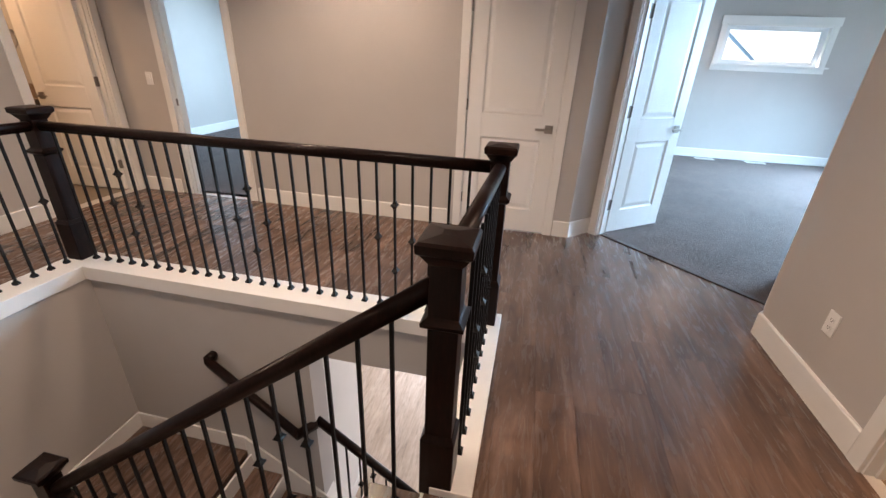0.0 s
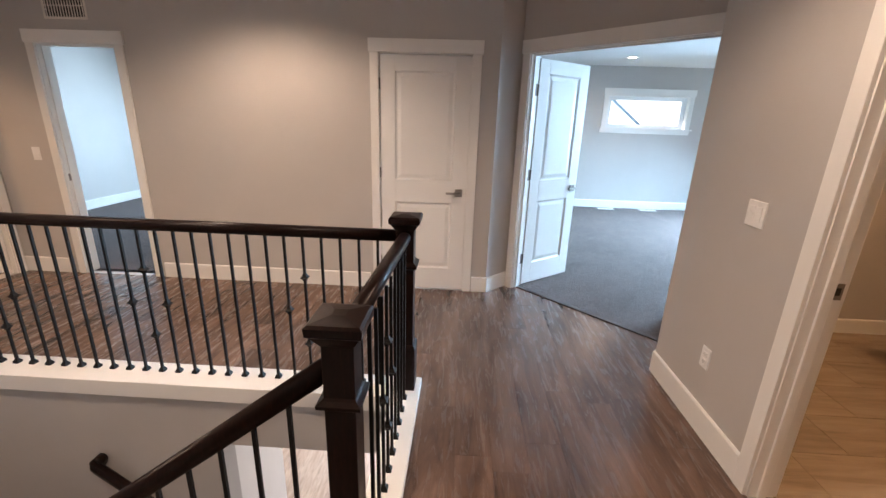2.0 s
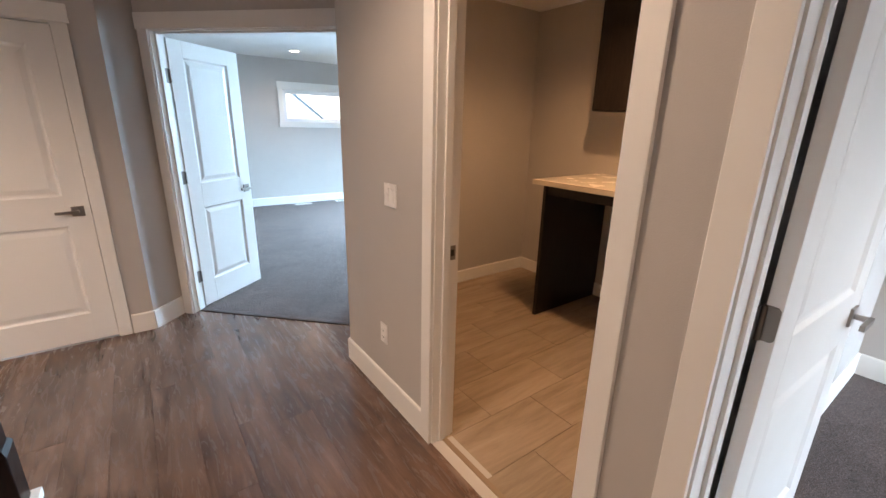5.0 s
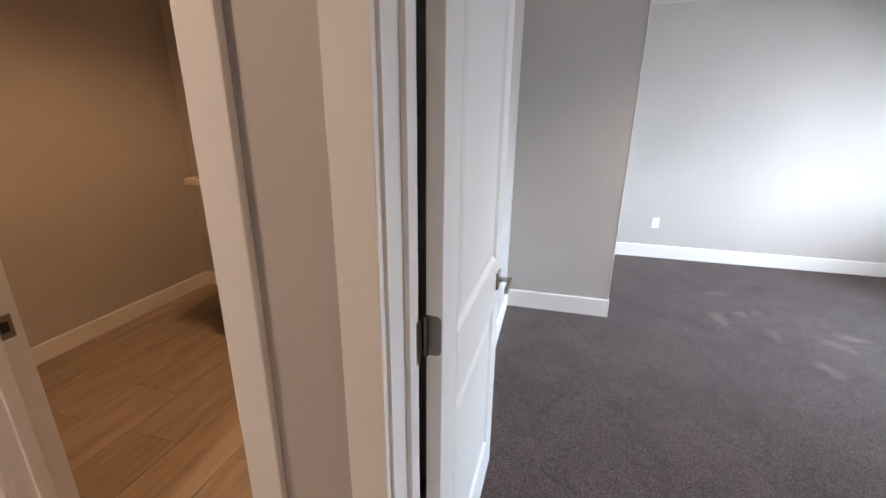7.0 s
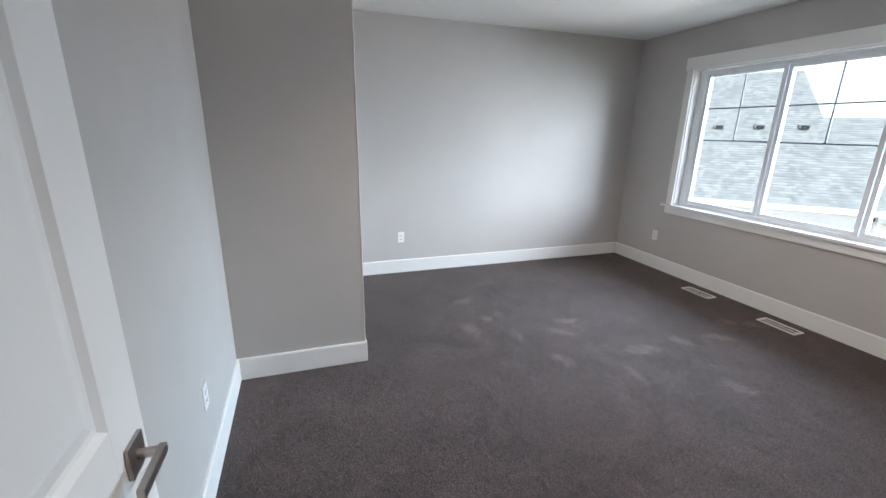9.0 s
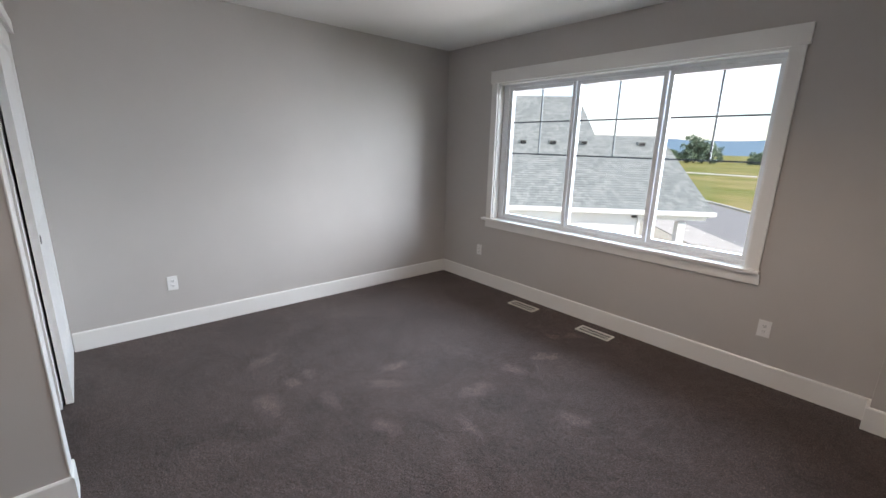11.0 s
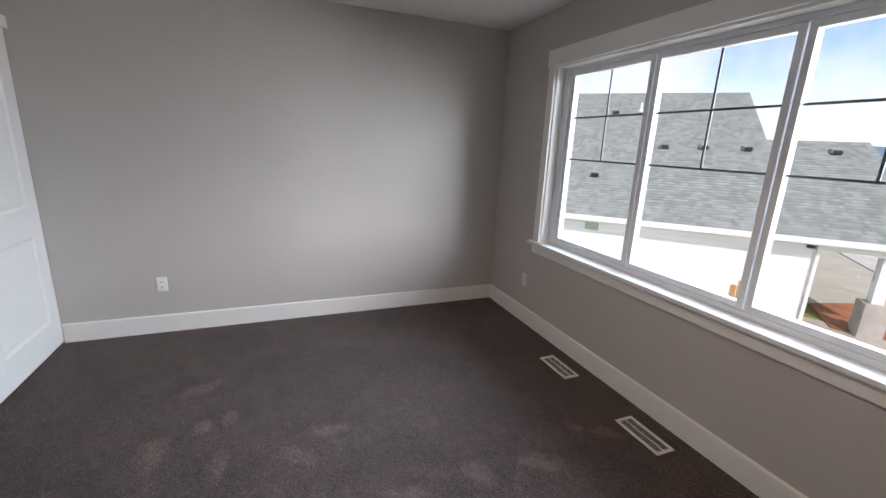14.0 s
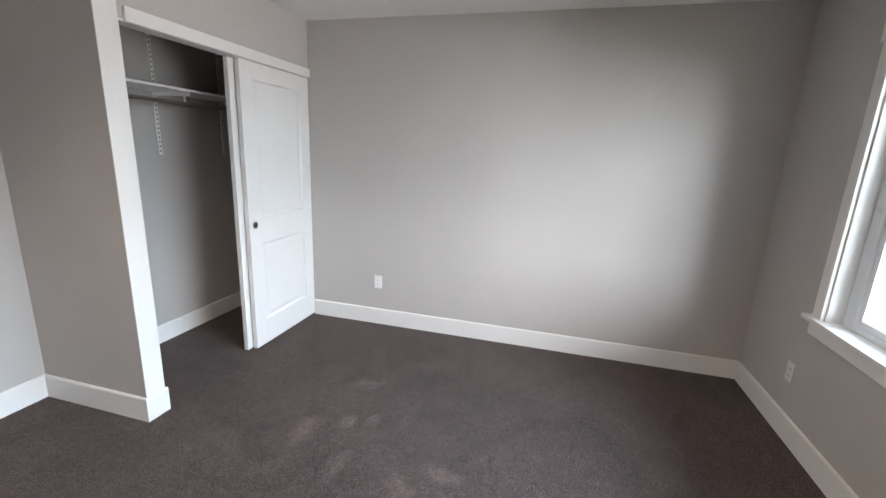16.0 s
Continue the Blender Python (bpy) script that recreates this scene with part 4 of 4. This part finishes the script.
tube(bm, (CX + 0.115, 0.47, 1.834), (BE - 0.005, 0.47, 1.834), 0.015, 16)
part("rod", bm, NICKEL, shelf, "chrome hanging rod")
for x in (5.295, 5.93):
    st = part("standard", boxed(x - 0.012, BN - 0.012, 1.465, x + 0.012, BN, 2.40), TRIM, shelf, "slotted white wall standard")
    for i in range(26):
        part("slot", boxed(x - 0.004, BN - 0.0128, 1.485 + i * 0.033, x + 0.004, BN - 0.0118, 1.50 + i * 0.033), DARKHOLE, st)
    bm = bmesh.new()
    box(bm, x - 0.004, 0.42, 1.889, x + 0.004, BN - 0.012, 1.914)
    box(bm, x - 0.004, 0.462, 1.846, x + 0.004, 0.478, 1.89)
    part("bracket", bm, TRIM, shelf)

# ---------------------------------------------------------------- laundry
counter = thing("laundry_counter", "cream quartz counter on dark brown side panels", "counter")
part("counter_top", boxed(3.165, 1.60, 1.095, 4.028, 2.64, 1.135, bev=0.003), QUARTZ, counter, "cream quartz counter top")
part("side_panel", boxed(3.21, 2.53, -0.009, 4.028, 2.56, 1.095, bev=0.002), CABINET, counter)
part("front_rail", boxed(3.225, 1.62, 1.02, 3.245, 2.53, 1.095), CABINET, counter)
part("side_panel", boxed(3.21, 1.60, -0.009, 4.028, 1.63, 1.095, bev=0.002), CABINET, counter)
cab = thing("wall_cabinet", "dark brown wall cabinet over the laundry counter", "cabinet")
part("body", boxed(3.72, 1.62, 1.655, 4.029, 2.56, 2.45, bev=0.002), CABINET, cab)
for a, b in ((1.625, 2.085), (2.09, 2.555)):
    d = part("door", boxed(3.70, a, 1.66, 3.718, b, 2.445, bev=0.002), CABINET, cab)
    part("panel", boxed(3.6985, a + 0.06, 1.72, 3.7005, b - 0.06, 2.385), CABINET, d)

# ---------------------------------------------------------------- bathroom glimpse
van = thing("vanity", "dark brown bathroom vanity with a taupe top", "vanity")
part("body", boxed(-6.05, 3.42, -0.001, -4.83, 3.968, 0.84, bev=0.004), CABINET, van)
part("vanity_top", boxed(-6.06, 3.39, 0.84, -4.80, 3.968, 0.875, bev=0.004), STONETOP, van, "taupe stone vanity top")
part("backsplash", boxed(-6.06, 3.948, 0.875, -4.80, 3.968, 1.02, bev=0.003), STONETOP, van)
ring = thing("towel_ring", "satin nickel towel ring on the bathroom wall", "towel ring", at=Matrix.Translation((-5.03, WN, 1.50)))
part("mount", tube(bmesh.new(), (0, 0, 0), (0, -0.045, 0), 0.022, 16, 0.016), NICKEL, ring)
bm = bmesh.new()
for i in range(20):
    a0, a1 = 2 * math.pi * i / 20, 2 * math.pi * (i + 1) / 20
    tube(bm, (0.075 * math.sin(a0), -0.04, -0.075 + 0.075 * math.cos(a0)), (0.075 * math.sin(a1), -0.04, -0.075 + 0.075 * math.cos(a1)), 0.005, 8)
part("ring", bm, NICKEL, ring)

# ---------------------------------------------------------------- outdoors
GZ = -2.95
GRASS = material("lawn_grass", (0.09, 0.13, 0.03), 0.95, spec=0.1)
g1 = grain(GRASS, 0.10, 5)
g2 = grain(GRASS, 22, 4)
link(GRASS, mix(GRASS, 0.6, ramp(GRASS, g1, [(0.35, (0.16, 0.19, 0.045)), (0.5, (0.24, 0.23, 0.07)), (0.66, (0.36, 0.29, 0.13))]), ramp(GRASS, g2, [(0.3, (0.7,) * 3), (0.7, (1.2,) * 3)]), "MULTIPLY"), bsdf(GRASS)["Base Color"])
LAWN = material("green_lawn", (0.12, 0.22, 0.03), 0.95, spec=0.1)
link(LAWN, ramp(LAWN, grain(LAWN, 30, 5), [(0.3, (0.09, 0.17, 0.02)), (0.7, (0.19, 0.31, 0.05))]), bsdf(LAWN)["Base Color"])
CONCRETE = painted("pale_concrete", (0.52, 0.49, 0.45), 0.85, 0.1, 60, 0.3)
TAN = painted("tan_concrete", (0.43, 0.40, 0.33), 0.9, 0.1, 60, 0.3)
ASPHALT = painted("grey_asphalt", (0.27, 0.265, 0.26), 0.9, 0.12, 120, 0.4)
BARK_MULCH = painted("red_bark_mulch", (0.34, 0.13, 0.06), 0.95, 0.2, 90, 0.6)
SIDING = painted("white_siding", (0.80, 0.80, 0.79), 0.6, 0.02, 40, 0.05)
STONE = painted("grey_stone_veneer", (0.42, 0.38, 0.35), 0.85, 0.25, 30, 0.6)
# the blue is aerial haze put into the hills' base colour
HILL = painted("haze_blue_hills", (0.16, 0.25, 0.33), 1.0, 0.15, 0.05, 0.1)
# for the added slab that keeps green bounce off the white siding
DIRT = painted("pale_bounce_soil", (0.42, 0.37, 0.31), 0.95, 0.15, 25, 0.6)
CEDAR = painted("cedar_board", (0.45, 0.24, 0.10), 0.7, 0.12, 50, 0.2)
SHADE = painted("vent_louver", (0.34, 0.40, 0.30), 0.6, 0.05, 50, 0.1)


def shingles():
    m = material("grey_shingle", (0.2, 0.2, 0.2), 0.92, spec=0.2)
    info = m.node_tree.nodes.new("ShaderNodeNewGeometry")
    tone = ramp(m, info.outputs["Random Per Island"], [(0.0, (0.21, 0.228, 0.222)), (0.5, (0.26, 0.278, 0.268)), (1.0, (0.32, 0.335, 0.32))])
    link(m, mix(m, 0.5, tone, ramp(m, grain(m, 30, 4), [(0.3, (0.8,) * 3), (0.7, (1.2,) * 3)]), "MULTIPLY"), bsdf(m)["Base Color"])
    return m


SHINGLE = shingles()
tagged(part("ground", boxed(-900, -1400, GZ - 0.5, 1400, 600, GZ), GRASS), "dry green and yellow grass field", "ground", kind="structure")

# neighbour house: u runs along the eave, v away from the camera
EA = Vector((7.1, -16.04, 0))
HM = Matrix.Translation(EA) @ Matrix.Rotation(math.atan2(0.701, 0.713), 4, "Z")
EZ, PITCH = -0.40, 0.5
house = thing("neighbour_house", "white house with a grey shingle roof", "house")


def hp(u, v, z):
    """u metres along the eave, v metres under the roof away from the viewer."""
    return (u, -v, z)


def roof_slab(u0, u1, v0, v1):
    bm = bmesh.new()
    z0, z1 = EZ + v0 * PITCH, EZ + v1 * PITCH
    a = [bm.verts.new(hp(*p)) for p in ((u0, v0, z0), (u1, v0, z0), (u1, v1, z1), (u0, v1, z1))]
    b = [bm.verts.new(v.co - Vector((0, 0, 0.16))) for v in a]
    bm.faces.new(a)
    bm.faces.new(b[::-1])
    for i in range(4):
        bm.faces.new((a[i], b[i], b[(i + 1) % 4], a[(i + 1) % 4]))
    bm.transform(HM)
    return bm


VR, VL, UL = 5.2, 9.4, 24.0
roof = part("roof", roof_slab(-0.45, 2.4, 0, VR), SHINGLE, house, "grey architectural shingle roof")
part("roof_slab", roof_slab(2.4, UL, 0, VL), SHINGLE, roof)
bm = bmesh.new()
for i in range(int(VL / 0.15)):
    v0 = i * 0.15
    v1 = v0 + 0.17
    u = -0.45 if v1 < VR else 2.4
    while u < 20.0:
        w = random.uniform(0.10, 0.24)
        u1 = min(u + w - 0.008, 20.0)
        lift = random.uniform(0.008, 0.02)
        q = [bm.verts.new(hp(uu, vv, EZ + vv * PITCH + l)) for uu, vv, l in ((u, v0, lift), (u1, v0, lift), (u1, v1, 0.004), (u, v1, 0.004))]
        e = [bm.verts.new(hp(uu, v0, EZ + v0 * PITCH)) for uu in (u, u1)]
        bm.faces.new(q)
        bm.faces.new((e[0], e[1], q[1], q[0]))
        u += w
bm.transform(HM)
tagged(part("shingles", bm, SHINGLE, roof), kind="stuff")
# far slopes and gable ends
for u0, u1, vr in ((-0.45, 2.4, VR), (2.4, UL, VL)):
    z = EZ + vr * PITCH
    bm = bmesh.new()
    q = [bm.verts.new(hp(*p)) for p in ((u0, vr, z), (u1, vr, z), (u1, vr * 2, EZ), (u0, vr * 2, EZ))]
    bm.faces.new(q)
    bm.transform(HM)
    part("roof_slab", bm, SHINGLE, roof)
    bm = bmesh.new()
    q = [bm.verts.new(hp(*p)) for p in ((u0 + 0.35, 0.3, EZ - 0.15), (u0 + 0.35, vr, z - 0.2), (u0 + 0.35, vr * 2 - 0.3, EZ - 0.15))]
    bm.faces.new(q)
    bm.transform(HM)
    part("gable", bm, SIDING, house)


def hbox(u0, v0, z0, u1, v1, z1, bev=0.0):
    bm = boxed(u0, -v1, z0, u1, -v0, z1, bev=bev)
    bm.transform(HM)
    return bm


part("gutter", hbox(-0.5, -0.12, EZ - 0.16, UL, -0.002, EZ - 0.01, 0.01), SIDING, house, "white eave gutter")
part("soffit", hbox(-0.4, 0.0, EZ - 0.20, UL, 0.3, EZ - 0.17), SIDING, house)
w = part("wall", hbox(1.95, 0.26, GZ, UL, 9.0, EZ - 0.17), SIDING, house, "white lap siding wall")
for i in range(16):
    z = GZ + 0.15 + i * 0.145
    part("lap_board", hbox(1.95, 0.247, z, UL, 0.26, z + 0.125), SIDING, w)
v = part("gable_vent", hbox(7.35, 0.20, -0.95, 7.9, 0.24, -0.60), SIDING, house, "green louvered wall vent in a white frame")
part("louver", hbox(7.42, 0.185, -0.89, 7.83, 0.205, -0.66), SHADE, v)
part("porch_beam", hbox(-0.35, 0.22, EZ - 0.36, 1.94, 0.40, EZ - 0.20), SIDING, house)
col = part("porch_column", hbox(0.32, 0.16, -2.0, 0.58, 0.44, EZ - 0.42, 0.01), SIDING, house, "white square porch column")
part("stone_base", hbox(0.18, 0.05, GZ, 0.72, 0.58, -2.0, 0.02), STONE, col, "grey stone veneer column base")
part("porch_wall", hbox(0.9, 4.4, GZ, 1.94, 4.6, EZ - 0.2), SIDING, house)
part("downspout", hbox(1.86, 0.15, GZ, 1.94, 0.25, EZ - 0.15), SIDING, house)
part("corner_lamp", hbox(2.0, 0.10, -0.72, 2.16, 0.245, -0.58, 0.02), DARKHOLE, house, "small dark eave lamp")
for u, vv in ((0.65, 4.42), (3.08, 4.43), (4.40, 4.40), (5.68, 4.38), (7.85, 2.23), (7.64, 7.2)):
    z = EZ + vv * PITCH
    bm = boxed(u - 0.16, -vv - 0.14, z - 0.02, u + 0.16, -vv + 0.2, z + 0.12, bev=0.02)
    bm.transform(HM)
    rv = part("roof_vent", bm, SHINGLE, roof, "low grey box roof vent")
    bm = boxed(u - 0.12, -vv + 0.2, z - 0.05, u + 0.12, -vv + 0.208, z + 0.08)
    bm.transform(HM)
    part("opening", bm, DARKHOLE, rv)
for u, vv in ((6.37, 2.38), (6.64, 7.43)):
    z = EZ + vv * PITCH
    bm = tube(bmesh.new(), hp(u, vv, z - 0.05), hp(u, vv, z + 0.35), 0.045, 10)
    tube(bm, hp(u, vv, z - 0.02), hp(u, vv, z + 0.10), 0.11, 10, 0.05)
    bm.transform(HM)
    part("vent_pipe", bm, SIDING, roof, "white plumbing vent pipe")

fence = thing("cedar_steps", "orange cedar boards leaning by the house wall", "boards")
for i in range(4):
    bm = hbox(3.2 + i * 0.16, -0.55, GZ, 3.33 + i * 0.16, -0.5, -1.45 - i * 0.13, 0.005)
    part("board", bm, CEDAR, fence)


def slab(name, pts, z, mat, label, category):
    bm = prism(pts, GZ - 0.1, GZ + z)
    bm.normal_update()
    return tagged(part(name, bm, mat), label, category, kind="structure")


def along(p, q, w):
    p, q = Vector(p), Vector(q)
    n = Vector((-(q - p).y, (q - p).x)).normalized() * w / 2
    return [tuple(p - n), tuple(q - n), tuple(q + n), tuple(p + n)]


# unseen slab, added so the siding catches neutral bounce instead of grass green
slab("bounce_yard", [(-3, -4.4), (18, -4.4), (21, -6.5), (9.6, -15.6), (6.9, -16.6), (2, -16.4)], 0.02, DIRT, "added unseen pale soil that bounces neutral light onto the house", "yard")
slab("road", along((-1.0, -20.0), (62, -91.5), 7.2), 0.02, ASPHALT, "grey asphalt street", "road")
slab("kerb", along((-3.9, -22.7), (59.1, -94.2), 0.3), 0.14, CONCRETE, "pale concrete kerb along the field", "kerb")
slab("pavement", along((4.4, -18.8), (66.0, -88.8), 2.3), 0.10, CONCRETE, "pale concrete sidewalk", "pavement")
slab("driveway", [(9.3, -17.5), (9.2, -18.5), (8.75, -19.9), (7.9, -21.2), (14.6, -28.9), (18.0, -25.0), (12, -17)], 0.05, TAN, "tan concrete driveway", "driveway")
slab("lawn", [(2, -14.5), (6.3, -16.5), (7.4, -17.6), (8.7, -19.85), (7.85, -21.15), (4.6, -17.4)], 0.04, LAWN, "bright green mown lawn", "lawn")
slab("mulch_bed", [(6.5, -16.6), (8.2, -15.6), (9.6, -17.3), (9.25, -18.4), (8.72, -19.8), (7.45, -17.6)], 0.06, BARK_MULCH, "red bark mulch bed", "garden bed")
slab("far_road", along((-60, -96), (160, -120), 5), 0.03, CONCRETE, "distant pale road across the field", "road")

LEAF = material("hazed_tree_leaves", (0.06, 0.10, 0.03), 0.8, spec=0.2)
geo = LEAF.node_tree.nodes.new("ShaderNodeNewGeometry")
# leaf tones are lightened towards blue to imitate distance haze
link(LEAF, ramp(LEAF, geo.outputs["Random Per Island"], [(0.0, (0.13, 0.19, 0.14)), (1.0, (0.22, 0.29, 0.20))]), bsdf(LEAF)["Base Color"])
BARK = painted("tree_bark", (0.12, 0.09, 0.07), 0.95, 0.2, 20, 0.5)


def tree(x, y, h, spread, rng):
    t = thing("tree", "leafy green tree far across the field, paled as by haze", "tree", group="far trees", at=Matrix.Translation((x, y, GZ)))
    bm = tube(bmesh.new(), (0, 0, -0.1), (0, 0, h * 0.6), h * 0.035, 8, h * 0.012)
    for i in range(7):
        a = i * 2.4
        tube(bm, (0, 0, h * (0.22 + 0.05 * i)), (math.cos(a) * spread * 0.7, math.sin(a) * spread * 0.7, h * (0.42 + 0.06 * i)), h * 0.012, 6, h * 0.004)
    part("trunk", bm, BARK, t)
    verts, faces = [], []
    clumps = [(Vector((rng.gauss(0, 0.42) * spread, rng.gauss(0, 0.42) * spread, h * rng.uniform(0.12, 0.85))), rng.uniform(0.16, 0.34) * spread) for _ in range(40)]
    for c, r in clumps:
        for _ in range(34):
            p = c + Vector((rng.gauss(0, 1), rng.gauss(0, 1), rng.gauss(0, 0.8))).normalized() * r * rng.uniform(0.5, 1.1)
            s = rng.uniform(0.12, 0.3) * spread * 0.4
            a = Vector((rng.gauss(0, 1), rng.gauss(0, 1), rng.gauss(0, 1))).normalized() * s
            b = Vector((rng.gauss(0, 1), rng.gauss(0, 1), rng.gauss(0, 1))).normalized() * s
            k = len(verts)
            verts += [p - a, p + b, p + a, p - b]
            faces.append((k, k + 1, k + 2, k + 3))
    me = bpy.data.meshes.new("crown")
    me.from_pydata(verts, [], faces)
    me.materials.append(LEAF)
    crown = new("crown", me)
    crown.parent = t


rng = random.Random(5)
for x, y, h, s in ((66, -209, 9, 4.5), (70, -211, 12, 5), (73, -210, 13, 5.5), (77, -212, 9, 5), (95, -240, 6, 5), (108, -245, 5, 5), (52, -225, 5, 5), (122, -250, 6, 5), (138, -255, 5, 5), (40, -230, 5, 5)):
    tree(x, y, h, s, rng)

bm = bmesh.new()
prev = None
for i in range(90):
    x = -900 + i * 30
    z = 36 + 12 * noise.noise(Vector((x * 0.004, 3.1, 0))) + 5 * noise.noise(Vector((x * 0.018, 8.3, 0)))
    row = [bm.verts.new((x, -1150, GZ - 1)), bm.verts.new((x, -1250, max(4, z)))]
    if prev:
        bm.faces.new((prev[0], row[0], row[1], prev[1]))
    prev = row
tagged(part("backdrop", bm, HILL), "wooded hills on the horizon, coloured with blue distance haze", "hills", kind="structure")


# the house across the back yard: only its white gable and dark rake board rise into view
north = thing("back_house", "white gabled house with a blue grey rake board", "house")
RAKE = painted("blue_grey_fascia", (0.16, 0.23, 0.30), 0.6, 0.05, 40, 0.05)
part("wall", prism([(3.0, 14.3), (14.0, 14.3), (14.0, 20.0), (3.0, 20.0)], GZ, 1.0), SIDING, north)
bm = bmesh.new()
d = Vector((0.85, 0, -0.68)).normalized()
up = Vector((-d.z, 0, d.x)) * 0.035
a, b = Vector((3.2, 14.0, 3.62)), Vector((6.8, 14.0, 0.78))
front = [bm.verts.new(p) for p in (a - up, b - up, b + up, a + up)]
back = [bm.verts.new(v.co + Vector((0, 0.1, 0))) for v in front]
bm.faces.new(front)
bm.faces.new(back[::-1])
for i in range(4):
    bm.faces.new((front[i], back[i], back[(i + 1) % 4], front[(i + 1) % 4]))
part("rake_board", bm, RAKE, north)


# ---------------------------------------------------------------- planks and tiles
def clip(poly, x0, y0, x1, y1):
    for axis, lim, keep in ((0, x0, 1), (0, x1, -1), (1, y0, 1), (1, y1, -1)):
        out = []
        for i, p in enumerate(poly):
            q = poly[(i + 1) % len(poly)]
            a, b = (p[axis] - lim) * keep, (q[axis] - lim) * keep
            if a >= 0:
                out.append(p)
            if a * b < 0:
                f = a / (a - b)
                out.append((p[0] + (q[0] - p[0]) * f, p[1] + (q[1] - p[1]) * f))
        poly = out
        if len(poly) < 3:
            return []
    return poly


def area(poly):
    return abs(sum(p[0] * q[1] - q[0] * p[1] for p, q in zip(poly, poly[1:] + poly[:1]))) / 2


def lay(name, regions, parent, mat, along_y, width, length, z0, z1, gap, offset, rng):
    xs = [p[0] for r in regions for p in r]
    ys = [p[1] for r in regions for p in r]
    lo, hi = (min(xs), max(xs)) if along_y else (min(ys), max(ys))
    s0, s1 = (min(ys), max(ys)) if along_y else (min(xs), max(xs))
    row, c = 0, lo
    while c < hi:
        s = s0 - (rng.uniform(0, length) if offset is None else (row % 2) * offset)
        while s < s1:
            a = (c, s, c + width - gap, s + length - gap) if along_y else (s, c, s + length - gap, c + width - gap)
            pieces = [q for q in (clip(r, *a) for r in regions) if len(q) > 2 and area(q) > 2e-4]
            if pieces:
                bm = bmesh.new()
                for q in pieces:
                    prism(q, z0, z1 + rng.uniform(-0.0003, 0.0003), bm)
                part(name, bm, mat, parent)
            s += length
        c += width
        row += 1


rng = random.Random(11)
lay("plank", [
    [(0.0, -1.6), (1.653, -1.6), (1.653, 0.20), (0.0, 0.20)],
    [(TOPX, 0.20), (1.653, 0.20), (1.653, 1.30), (TOPX, 1.30)],
    [(0.146, 1.30), (1.653, 1.30), (1.653, 2.498), (0.146, 2.498)],
    [(1.653, 1.0), (1.711, 1.0), (1.711, 1.80), (1.653, 1.80)],
    [(1.653, -0.13), (1.724, -0.13), (1.724, 0.69), (1.653, 0.69)],
    [(WW, 2.498), (1.653, 2.498), (1.653, 2.772), (0.605, WN), (WW, WN)],
    [(1.655, 2.77), diag(1.591, 0.0)[:2], diag(0, 0.0)[:2], (0.605, 3.97)],
    [diag(1.49, 0.0)[:2], diag(1.49, 0.045)[:2], diag(0.10, 0.045)[:2], diag(0.10, 0.0)[:2]],
    [(-3.29, WN), (-2.605, WN), (-2.605, WN + 0.06), (-3.29, WN + 0.06)],
    [(WW, 0.20), (-2.966, 0.20), (-2.966, 2.498), (WW, 2.498)],
], floor, PLANK, True, 0.178, 1.22, SUB, 0.0, 0.0006, None, rng)
lay("tile", [[(1.739, 0.872), (4.028, 0.872), (4.028, 3.488), (2.41, 3.488), (1.739, 2.76)]], floor_laundry, TILE, False, 0.305, 0.61, SUB, 0.0, 0.003, 0.305, rng)
